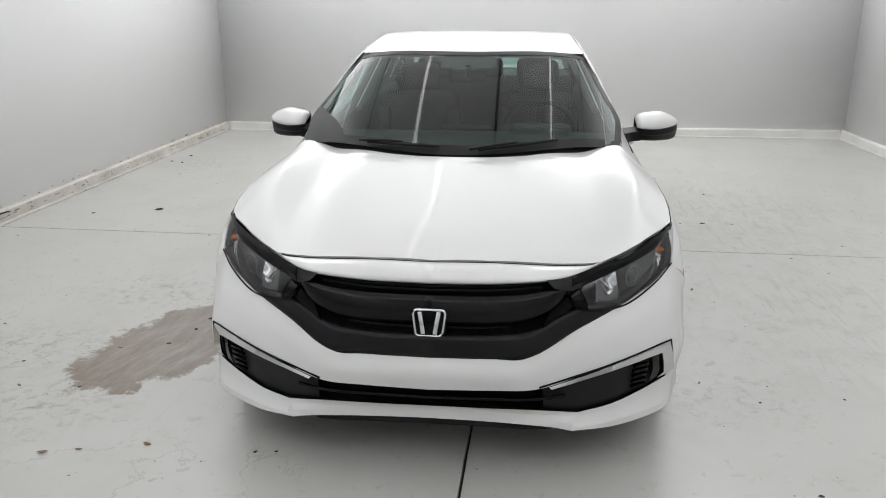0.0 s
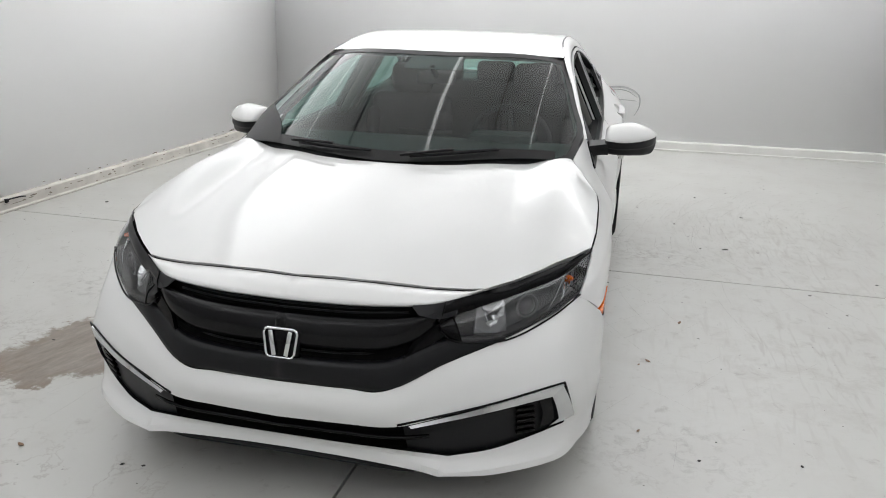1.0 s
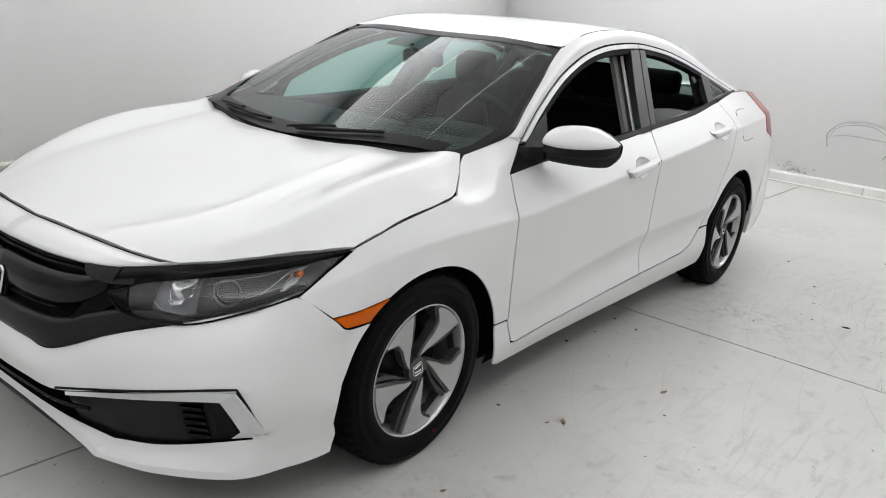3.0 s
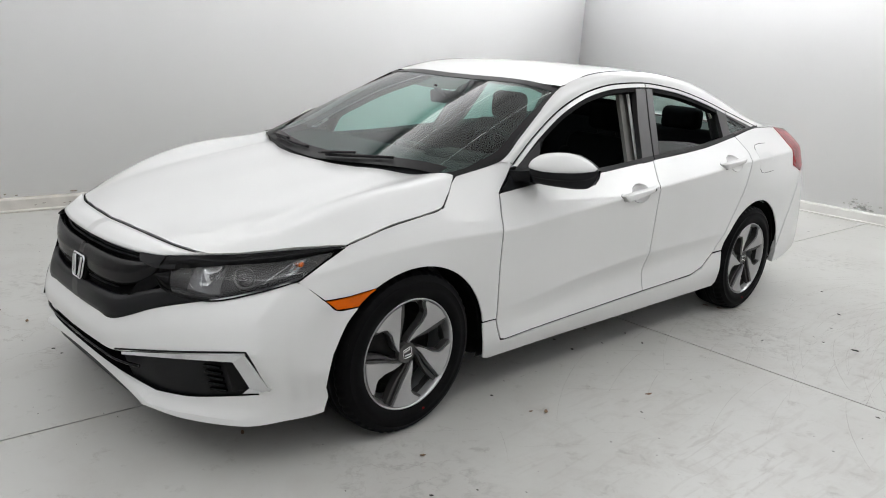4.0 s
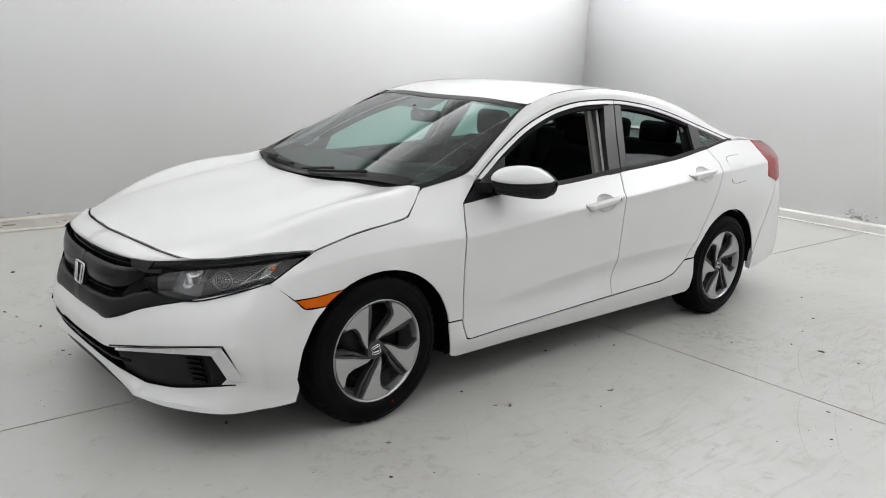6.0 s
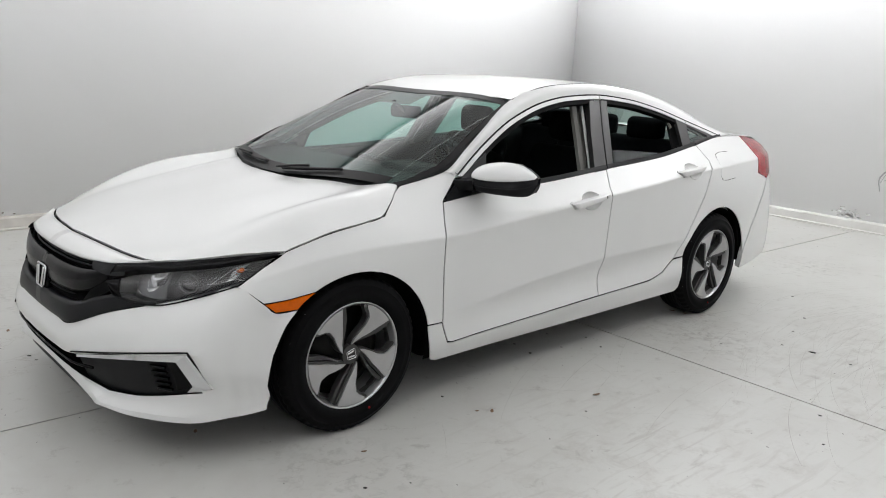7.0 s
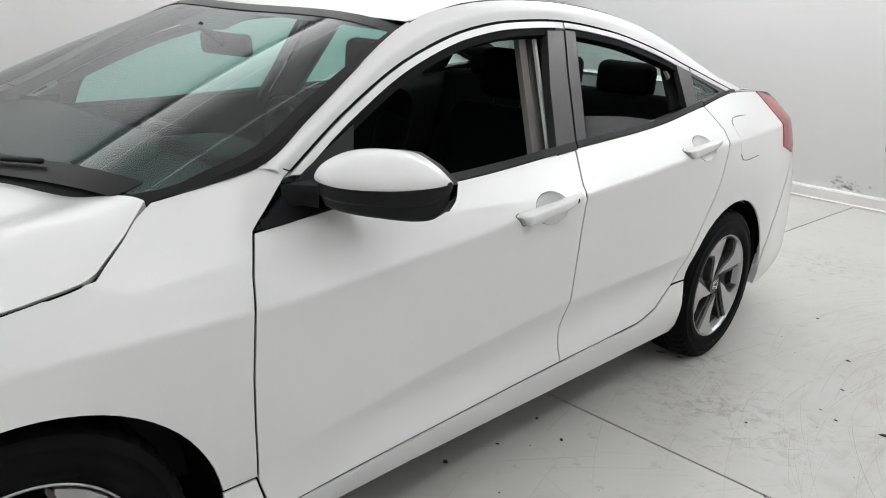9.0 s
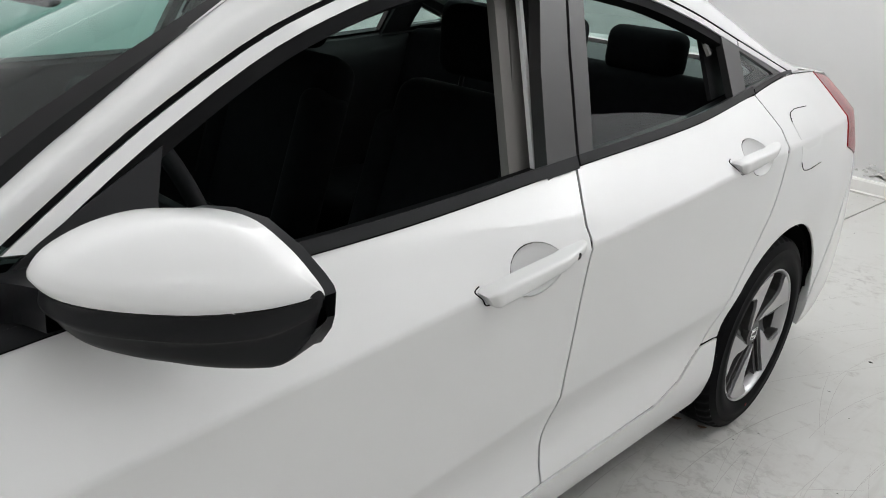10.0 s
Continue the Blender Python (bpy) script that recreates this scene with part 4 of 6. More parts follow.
def out_green(o):
    return lambda y, z: (green_x(y, z) + o, y, z)


low = [Vector(on_green(*p)) for p in drip_run(0.618, 2.98, 0.0, 40)]
high = path([(0.7395, 0.560, 0.989), (0.70, 0.705, 1.068), (0.648, 0.895, 1.181), (0.589, 1.112, 1.291), (0.556, 1.36, 1.350), (0.543, 1.75, 1.376), (0.542, 2.1, 1.358), (0.550, 2.42, 1.306), (0.570, 2.72, 1.222), (0.60, 3.02, 1.118), (0.625, 3.22, 1.072)], 40)
mid = [a.lerp(b, 0.5) + Vector((0.010, 0, 0.008)) for a, b in zip(low, high)]
rail = facing(loft([low, mid, high], 7), (1, 0, 0.5))
pair("roof_pillar", rail, PAINT, BOTH)
# quarter top between the tip of the side glass and the boot lid
c_low = [belt(y) for y in (2.985, 3.08, 3.2, 3.3)]
c_high = [Vector((0.60, 3.02, 1.118)), Vector((0.612, 3.12, 1.092)), Vector((0.624, 3.22, 1.074)), Vector((0.63, 3.3, 1.070))]
pair("rear_pillar_base", facing(loft([path(c_low, 8), path(c_high, 8)], 4), (0.6, 0, 0.8)), PAINT, BOTH)

ROOF_EDGE = pchip([(p.y, p.x, p.z) for p in path([(0.587, 1.112, 1.293), (0.554, 1.36, 1.350), (0.541, 1.75, 1.376), (0.540, 2.1, 1.358), (0.548, 2.42, 1.306)], 12)])
ROOF_MID = pchip([(1.03, 1.306), (1.18, 1.336), (1.36, 1.364), (1.75, 1.388), (2.1, 1.374), (2.40, 1.328)])


def roof_at(q, v):
    """q: from the middle (0) to the ditch (1); v: from the windscreen (0) to the rear glass (1)."""
    ym, ye = 1.03 + v * 1.37, 1.112 + v * 1.305
    x, ze = ROOF_EDGE(ye)
    zm = ROOF_MID(ym)[0]
    k = q ** 2.2
    return (x * q, ym + (ye - ym) * q * q, zm + (ze - zm) * k)


grid = [[Vector(roof_at(i / 12, j / 20)) for i in range(13)] for j in range(21)]
part("roof", whole(facing(loft(grid, 41), (0, 0, 1))), PAINT, car)
ditch = path([(0.588, 1.118, 1.292), (0.5555, 1.36, 1.350), (0.5425, 1.75, 1.376), (0.5415, 2.1, 1.358), (0.549, 2.42, 1.306)], 26)
pair("roof_moulding", tube([p + Vector((0, 0, -0.0035)) for p in ditch], 0.005, 6), SATIN, BOTH)

WS_SIDE = path([(0.717, 0.335, 0.943), (0.727, 0.46, 0.966), (0.737, 0.576, 0.996), (0.695, 0.725, 1.079), (0.645, 0.91, 1.189), (0.588, 1.108, 1.290)], 31)
WS_MID = path([(0.0, 0.130, 0.922), (0.0, 0.43, 1.072), (0.0, 0.73, 1.202), (0.0, 1.028, 1.305)], 31)


SCREEN_MID = pchip([(0.05, 0.884), (0.13, 0.922), (0.43, 1.061), (0.73, 1.190), (1.028, 1.305), (1.12, 1.337)])
SCREEN_DROP = pchip([(0.05, 0.74), (1.12, 0.99)])


def screen_at(q, v, lift=0.0):
    s, m = [r[min(30, int(v * 30))].lerp(r[min(30, int(v * 30) + 1)], v * 30 - int(v * 30)) for r in (WS_SIDE, WS_MID)]
    x, y = s.x * q, m.y + (s.y - m.y) * q ** 1.9
    return Vector((x, y, SCREEN_MID(y)[0] - SCREEN_DROP(y)[0] * (0.03 * x * x + 0.38 * x ** 4))) + Vector((0.1 * q, -0.4, 0.9)).normalized() * lift


def screen_patch(q0, q1, v0, v1, lift, nq=16, nv=16):
    rows = [[screen_at(q0 + (q1 - q0) * i / nq, v0 + (v1 - v0) * j / nv, lift) for i in range(nq + 1)] for j in range(nv + 1)]
    vs = [tuple(p) for r in rows for p in r]
    n = nq + 1
    return facing((vs, [(j * n + i, j * n + i + 1, (j + 1) * n + i + 1, (j + 1) * n + i) for j in range(nv) for i in range(nq)]), (0, -0.4, 0.9))


windscreen = part("windscreen", whole(screen_patch(0, 0.998, 0, 0.997, 0.0)), WINDSCREEN, car, "green-tinted windscreen")
windscreen.visible_shadow = False
def print_width(v):
    """How far the black print reaches in from the pillar, wider at the rounded lower corner."""
    return 0.965 - 0.07 * max(0.0, 1 - v / 0.13) ** 2.2


side_print = [[screen_at(print_width(v) + (1.0 - print_width(v)) * i / 4, v, 0.0015) for i in range(5)] for v in (0.955 * k / 30 for k in range(31))]
side_print = facing(loft(side_print, 31), (0, -0.4, 0.9))
border = join(whole(screen_patch(0, 0.9, 0.0, 0.075, 0.002, 16, 3)), whole(screen_patch(0, 1.0, 0.945, 0.997, 0.002, 16, 3)), side_print, flip(side_print))
part("windscreen_border", border, FRIT, windscreen, "black printed border")
ends = [[screen_at(q0 + (1.0 - q0) * i / 6, 0.42 * j / 8, 0.005) for i in range(7)] for j in range(9) for q0 in (0.70 + 0.28 * (j / 8) ** 1.6,)]
part("cowl_end", flip(facing(loft(ends, 9), (0, -0.4, 0.9))), FRIT, car, "black cowl corner")
vs_edge = [0.96 * k / 28 for k in range(29)]
edge_in = [screen_at(1.0, v, 0.0015) for v in vs_edge]
edge_out = path([tuple(WS_SIDE[k] + Vector((0.004, -0.003, -0.001))) for k in range(0, 30)], 29)
pair("screen_seal", facing(loft([edge_in, edge_out], 3), (0, -0.4, 0.9)), FRIT, (windscreen, windscreen), "black rubber edge of the windscreen")
sensor = whole(screen_patch(0, 0.22, 0.80, 0.955, -0.003, 6, 4))
part("sensor_cover", sensor, SATIN, windscreen)

RG = [[Vector(roof_at(i / 10, 1.0)) for i in range(11)]]
RG.append([Vector((0.565 * i / 10, 2.80 - 0.05 * (i / 10) ** 2, 1.212 - 0.014 * (i / 10) ** 2)) for i in range(11)])
RG.append([Vector((0.60 * i / 10, 3.20 - 0.12 * (i / 10) ** 2, 1.072 + 0.02 * (i / 10) ** 2)) for i in range(11)])
rear_glass = part("rear_window", whole(facing(loft(RG, 13), (0, 0.4, 0.9))), SIDEGLASS, car, "green-tinted rear window")
rear_glass.visible_shadow = False
lid = [[Vector((0.60 * i / 10, 3.20 - 0.12 * (i / 10) ** 2, 1.068 + 0.02 * (i / 10) ** 2)) for i in range(11)],
       [Vector((0.63 * i / 10, 3.40, 1.064 - 0.002 * (i / 10) ** 2)) for i in range(11)],
       [Vector((0.60 * i / 10, 3.66 - 0.06 * (i / 10) ** 2, 1.058 - 0.02 * (i / 10) ** 2)) for i in range(11)],
       [Vector((0.66 * i / 10, 3.78 - 0.06 * (i / 10) ** 2, 0.92)) for i in range(11)]]
part("boot_lid", whole(facing(loft(lid, 22), (0, 0.4, 0.9))), PAINT, car)

# door frames, seals and pillars on the side of the glasshouse
FRAME_F = drip_run(0.63, 1.797, 0.007, 20) + drip_run(1.797, 0.65, 0.024, 22)
FRAME_R = drip_run(1.806, 2.60, 0.007, 14) + drip_run(2.60, 1.806, 0.022, 14)
pair("window_frame", sheet(FRAME_F, out_green(0.002), 0.03, 0, 0.03), PAINT, front_door)
pair("window_frame", sheet(FRAME_R, out_green(0.002), 0.03, 0, 0.03), PAINT, rear_door)
pair("window_seal", sheet(drip_run(0.72, 1.76, 0.024, 20) + drip_run(1.745, 0.78, 0.046, 20), out_green(-0.003), 0.03, 0, 0.03), RUBBER, front_door)
pair("window_seal", sheet(drip_run(1.82, 2.55, 0.022, 14) + drip_run(2.52, 1.85, 0.046, 14), out_green(-0.003), 0.03, 0, 0.03), RUBBER, rear_door)
pair("drip_seal", sheet(drip_run(0.634, 2.98, -0.002, 40) + drip_run(2.975, 0.64, 0.010, 40), out_green(-0.008), 0.03, 0, 0), RUBBER, BOTH)
pair("pillar_cover", sheet([(1.575, 0.935), (1.682, 0.954), (1.741, 1.151), (1.792, 1.292), (1.702, 1.290), (1.636, 1.13)], out_green(0.003), 0.03, 0.001, 0.03), PILLAR, front_door)
pair("pillar_cover", sheet([(1.690, 0.955), (1.748, 0.968), (1.79, 1.09), (1.856, 1.290), (1.80, 1.294), (1.749, 1.151)], out_green(0.003), 0.03, 0.001, 0.03), PILLAR, rear_door)
pair("mirror_triangle", sheet([(0.517, 0.877), (0.60, 0.932), (0.67, 0.976), (0.735, 1.010), (0.838, 1.060), (0.815, 1.0), (0.80, 0.902), (0.65, 0.887)], out_green(0.004), 0.03, 0.0, 0.02), SATIN, front_door)
pair("rear_pillar_cover", sheet([(2.485, 1.022), (2.60, 1.045), (2.80, 1.070), (2.955, 1.081), (2.62, 1.165), (2.50, 1.200)], out_green(0.001), 0.03, 0.0, 0.02, holes=[[(2.600, 1.150), (2.800, 1.090), (2.815, 1.082), (2.79, 1.077), (2.66, 1.062), (2.585, 1.052)]]), PILLAR, BOTH)
for o in pair("quarter_glass", sheet([(2.595, 1.155), (2.805, 1.092), (2.82, 1.082), (2.79, 1.073), (2.66, 1.058), (2.58, 1.048)], out_green(-0.004), 0.05, 0, 0), SIDEGLASS, BOTH):
    o.visible_shadow = False
pair("quarter_trim", sheet(drip_run(2.606, 2.975, 0.007, 8) + [(2.96, 1.079)] + drip_run(2.93, 2.606, 0.022, 8), out_green(0.003), 0.03, 0, 0.01), PAINT, BOTH)


def moulding(a, b, h=0.020):
    run = belt_run(a, b, 16)
    return sheet([(y, z + (0.001 if y < 1.58 or y > 1.687 else -0.004)) for y, z in run] + [(y, z + h) for y, z in reversed(run)], out_green(0.006), 0.03, 0.0, 0.02)


pair("belt_moulding", moulding(0.53, 1.684), SATIN, front_door)
pair("belt_moulding", moulding(1.69, 2.63), SATIN, rear_door)
pair("belt_moulding", moulding(2.636, 2.97, 0.012), SATIN, BOTH)

# glass: both left windows are let down, the front one out of sight, the rear one part of the way
REAR_PANE = [(1.745, 0.955), (2.47, 1.005), (2.50, 1.20), (2.33, 1.215), (2.10, 1.258), (1.85, 1.272)]
FRONT_PANE = [(0.80, 0.89), (1.61, 0.93), (1.70, 1.26), (1.53, 1.262), (1.33, 1.235), (1.10, 1.165), (0.82, 1.03)]
low_pane = part("pane", sheet([(1.745, 0.955), (2.30, 0.99), (2.20, 1.006), (2.10, 1.017), (2.0, 1.026), (1.90, 1.031), (1.775, 1.036)], out_green(-0.012), 0.04, 0, 0), SIDEGLASS, rear_door[0], "green-tinted glass, wound half down")
far_panes = [part("pane", flip(sheet(p, out_green(-0.012), 0.05, 0, 0)), SIDEGLASS, d, "green-tinted glass, closed") for p, d in ((REAR_PANE, rear_door[1]), (FRONT_PANE, front_door[1]))]
for o in (low_pane, *far_panes):
    o.visible_shadow = False

# ---- front end ----
N = 73
K3 = [(0, -0.883, 0.450), (0.2, -0.880, 0.453), (0.322, -0.869, 0.457), (0.47, -0.787, 0.522), (0.631, -0.672, 0.576), (0.755, -0.548, 0.622), (0.818, -0.464, 0.652), (0.884, -0.392, 0.592), (0.898, -0.352, 0.557), (0.903, -0.268, 0.555)]
K4 = [(0, -0.905, 0.400), (0.2, -0.902, 0.402), (0.338, -0.885, 0.408), (0.49, -0.812, 0.458), (0.65, -0.713, 0.500), (0.785, -0.600, 0.535), (0.850, -0.490, 0.545), (0.880, -0.415, 0.530), (0.896, -0.358, 0.512), (0.903, -0.318, 0.500)]
K5 = [(0, -0.900, 0.345), (0.2, -0.897, 0.350), (0.352, -0.884, 0.355), (0.50, -0.827, 0.385), (0.66, -0.745, 0.412), (0.807, -0.637, 0.433), (0.862, -0.520, 0.430), (0.885, -0.455, 0.418), (0.897, -0.405, 0.410), (0.903, -0.367, 0.405)]
K6 = [(0, -0.872, 0.272), (0.2, -0.868, 0.270), (0.36, -0.850, 0.262), (0.494, -0.800, 0.235), (0.63, -0.728, 0.245), (0.812, -0.592, 0.285), (0.866, -0.500, 0.295), (0.884, -0.450, 0.293), (0.893, -0.415, 0.291), (0.898, -0.388, 0.290)]
K7 = [(0, -0.846, 0.212), (0.2, -0.846, 0.209), (0.40, -0.846, 0.200), (0.473, -0.846, 0.190), (0.63, -0.770, 0.178), (0.800, -0.640, 0.180), (0.858, -0.510, 0.188), (0.878, -0.450, 0.192), (0.886, -0.415, 0.195), (0.889, -0.387, 0.197)]
K8 = [(0, -0.820, 0.200), (0.2, -0.815, 0.200), (0.38, -0.800, 0.190), (0.45, -0.785, 0.180), (0.60, -0.720, 0.170), (0.770, -0.600, 0.172), (0.828, -0.490, 0.180), (0.838, -0.450, 0.183), (0.846, -0.415, 0.187), (0.850, -0.387, 0.190)]
c3, c4, c5 = (even(k, N) for k in (K3, K4, K5))


def bent(k):
    """A run with a sharp corner at its fourth point."""
    return even(k[:4], 25)[:-1] + even(k[3:], N - 24)


c6, c7, c8 = bent(K6), bent(K7), bent(K8)
upper = loft([c3, c4, c5], 13)
corner = loft([c5[40:], [a.lerp(b, 0.5) + Vector((0.006, -0.006, 0)) for a, b in zip(c5[40:], c6[40:])], c6[40:]], 9)
lip_top = [p + Vector((0, 0.004, 0.020 * min(1.0, 0.35 + abs(i - 24) / 14 if i > 24 else 1.0))) for i, p in enumerate(c7)]
ledge = [a.lerp(b, 0.55) + Vector((0, 0.010, 0.002)) for a, b in zip(c6, lip_top)]
lower = join(loft([c6[:25], ledge[:25], lip_top[:25]], 7), loft([c6[24:], ledge[24:], lip_top[24:]], 7), loft([lip_top[:25], c7[:25]], 2), loft([lip_top[24:], c7[24:]], 2), loft([c7, c8], 3))
bumper = part("front_bumper", whole(facing(join(upper, corner, lower), (0.3, -1, 0))), PAINT, car)
bumper.data.set_sharp_from_angle(angle=radians(17))

n0 = even([(x, y - 0.0050, hood_z(x, y) - 0.0040) for x, y in HOOD_FRONT], 25)
n2 = even([(0, -0.830, 0.690), (0.2, -0.822, 0.692), (0.37, -0.788, 0.695), (0.46, -0.733, 0.695), (0.558, -0.645, 0.711)], 25)
n1 = [a.lerp(b, 0.5) + Vector((0, -0.006, 0.008)) for a, b in zip(n0, n2)]
part("nose_strip", whole(facing(thick(loft([n0, n1, n2], 7), (0, 0.01, -0.01)), (0, -0.5, 0.8))), PAINT, car)

grille = part("grille", whole(facing(loft([even([(0, -0.80, 0.695), (0.2, -0.79, 0.697), (0.38, -0.76, 0.697), (0.54, -0.64, 0.71)], 25), even([(0, -0.835, 0.58), (0.2, -0.83, 0.58), (0.38, -0.79, 0.59), (0.54, -0.70, 0.62)], 25), even([(0, -0.86, 0.455), (0.2, -0.857, 0.457), (0.33, -0.84, 0.462), (0.54, -0.71, 0.56)], 25)], 9), (0, -1, 0))), VOID, car, "gloss black grille")


def band(top, bottom, bulge, depth=0.03, n=25, nv=6):
    a, b = path(top, n), path(bottom, n)
    m = [p.lerp(q, 0.5) + Vector((0, -bulge, 0)) for p, q in zip(a, b)]
    return facing(thick(loft([a, m, b], nv), (0, depth, 0)), (0, -1, 0))


part("grille_bar", whole(band([(0, -0.846, 0.648), (0.2, -0.841, 0.650), (0.33, -0.820, 0.656), (0.42, -0.788, 0.668), (0.455, -0.752, 0.676)], [(0, -0.862, 0.560), (0.2, -0.857, 0.562), (0.31, -0.836, 0.568), (0.385, -0.805, 0.590), (0.43, -0.772, 0.618)], 0.008)), GRATE, grille)
part("grille_trim", whole(band([(0, -0.882, 0.524), (0.2, -0.875, 0.527), (0.33, -0.846, 0.537), (0.42, -0.797, 0.572), (0.50, -0.752, 0.592), (0.625, -0.676, 0.584)], [(0, -0.885, 0.452), (0.2, -0.882, 0.455), (0.322, -0.871, 0.459), (0.47, -0.790, 0.523), (0.55, -0.733, 0.552), (0.628, -0.676, 0.576)], 0.004)), SATIN, grille)
for z, y, w in ((0.672, -0.815, 0.36), (0.660, -0.822, 0.36), (0.545, -0.855, 0.33)):
    part("grille_slat", whole(facing(tube(path([(0, y, z), (w * 0.6, y + 0.012, z + 0.002), (w, y + 0.045, z + 0.006)], 12), 0.003, 6), (0, -1, 0))), SATIN, grille)
wing = band([(0.375, -0.795, 0.694), (0.46, -0.738, 0.694), (0.50, -0.700, 0.700)], [(0.40, -0.805, 0.672), (0.445, -0.775, 0.655), (0.49, -0.735, 0.655)], 0.002, 0.02, 9, 4)
pair("grille_wing", wing, SATIN, (grille, grille))
stay = band([(0.385, -0.810, 0.592), (0.43, -0.780, 0.625), (0.46, -0.760, 0.650)], [(0.36, -0.835, 0.545), (0.42, -0.795, 0.572), (0.47, -0.762, 0.605)], 0.0, 0.02, 9, 4)
pair("grille_stay", stay, BLACK, (grille, grille))

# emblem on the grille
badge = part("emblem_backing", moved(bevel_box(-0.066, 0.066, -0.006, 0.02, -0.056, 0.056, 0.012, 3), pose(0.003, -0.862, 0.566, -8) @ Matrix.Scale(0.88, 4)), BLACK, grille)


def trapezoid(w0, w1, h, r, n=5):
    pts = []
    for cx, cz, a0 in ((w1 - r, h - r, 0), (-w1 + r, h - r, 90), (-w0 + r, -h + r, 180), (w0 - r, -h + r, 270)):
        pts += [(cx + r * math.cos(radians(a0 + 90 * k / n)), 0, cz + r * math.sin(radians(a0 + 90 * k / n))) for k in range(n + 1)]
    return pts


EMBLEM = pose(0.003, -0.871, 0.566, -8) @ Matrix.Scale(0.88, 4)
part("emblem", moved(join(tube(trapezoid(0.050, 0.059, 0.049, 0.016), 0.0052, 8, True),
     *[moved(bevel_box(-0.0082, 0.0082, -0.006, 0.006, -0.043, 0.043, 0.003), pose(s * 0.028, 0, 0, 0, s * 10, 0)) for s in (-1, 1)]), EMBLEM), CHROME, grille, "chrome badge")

# lower intake and fog covers
in5, in6 = [p + Vector((0, 0.05, 0.0)) for p in c5[:41]], [p + Vector((0, 0.05, 0.0)) for p in c6[:41]]
part("lower_intake", whole(facing(join(loft([c5[:41], in5], 3), loft([in5, in6], 3), loft([in6, c6[:41]], 3)), (0, -1, 0))), VOID, bumper)
for k in (0.45,):
    part("intake_bar", whole(facing(tube([a.lerp(b, k) for a, b in zip(c5[:22:3], c6[:22:3])], 0.006, 6), (0, -1, 0))), BLACK, bumper)
fog_a = [a.lerp(b, 0.03) + Vector((0, 0.014, 0)) for a, b in zip(c5[17:41], c6[17:41])]
fog_b = [a.lerp(b, 0.99) + Vector((0, 0.014, 0)) for a, b in zip(c5[17:41], c6[17:41])]
pair("fog_cover", facing(loft([fog_a, fog_b], 4), (0, -1, 0)), SATIN, (bumper, bumper))
chrome_top = loft([path([(0.392, -0.876, 0.360), (0.6, -0.784, 0.402), (0.807, -0.650, 0.436)], 14), path([(0.40, -0.878, 0.353), (0.6, -0.788, 0.386), (0.778, -0.672, 0.407)], 14)], 3)
chrome_side = loft([path([(0.807, -0.650, 0.436), (0.828, -0.612, 0.372), (0.841, -0.575, 0.306)], 8), path([(0.778, -0.672, 0.407), (0.790, -0.648, 0.362), (0.798, -0.622, 0.312)], 8)], 3)
chrome_tip = loft([path([(0.841, -0.575, 0.306), (0.745, -0.632, 0.256)], 6), path([(0.798, -0.622, 0.312), (0.745, -0.634, 0.260)], 6)], 3)
pair("chrome_trim", facing(thick(join(chrome_top, chrome_side, chrome_tip), (0, 0.014, 0)), (0, -1, 0)), CHROME, (bumper, bumper), "chrome fog lamp surround")
edge_run = [p + Vector((0, 0.001, 0.004)) for p in path([(0.36, -0.886, 0.358), (0.6, -0.784, 0.405), (0.809, -0.645, 0.441)], 14)] + [Vector(p) for p in ((0.826, -0.607, 0.372), (0.838, -0.571, 0.304))]
pair("fog_seal", tube(edge_run, 0.0035, 6), BLACK, (bumper, bumper))
for k in range(5):
    z = 0.375 - k * 0.022
    pair("vent_slat", moved(bevel_box(-0.030, 0.030, -0.004, 0.010, -0.0045, 0.0045, 0.002), pose(0.705, -0.707 + 0.006 * k, z, 0, 0, 34)), BLACK, (bumper, bumper))
pair("fog_pocket", facing(loft([path([(0.742, -0.690, 0.398), (0.772, -0.664, 0.402)], 6), path([(0.752, -0.668, 0.345), (0.780, -0.640, 0.352)], 6), path([(0.745, -0.655, 0.290), (0.782, -0.622, 0.300)], 6)], 7), (0, -1, 0)), BLACK, (bumper, bumper))
part("chin", whole(facing(loft([even([(0, -0.836, 0.208), (0.2, -0.834, 0.204), (0.36, -0.826, 0.196), (0.44, -0.80, 0.185)], 17), even([(0, -0.832, 0.182), (0.2, -0.829, 0.179), (0.36, -0.818, 0.172), (0.44, -0.79, 0.170)], 17), even([(0, -0.70, 0.165), (0.2, -0.70, 0.165), (0.36, -0.70, 0.165), (0.44, -0.70, 0.165)], 17)], 7), (0, -1, -0.3))), SATIN, bumper)

# headlights
LT = [(0.450, -0.768, 0.640), (0.50, -0.716, 0.656), (0.62, -0.617, 0.683), (0.76, -0.462, 0.713), (0.838, -0.310, 0.751)]
LB = [(0.452, -0.772, 0.622), (0.50, -0.756, 0.588), (0.631, -0.673, 0.577), (0.745, -0.562, 0.618), (0.822, -0.452, 0.662)]
HE = [(0.46, -0.735, 0.696), (0.558, -0.645, 0.712), (0.70, -0.500, 0.731), (0.80, -0.372, 0.750), (0.842, -0.285, 0.762)]
lt, lb = (even(k, 29) for k in (LT, LB))
run = [Vector(p) for p in HOOD_FRONT[-1:] + HOOD_SIDE[:4]]
reach = [0.0]
for a, b in zip(run, run[1:]):
    reach.append(reach[-1] + (b - a).length)
along_hood = pchip([(r, *p) for r, p in zip(reach, run)])
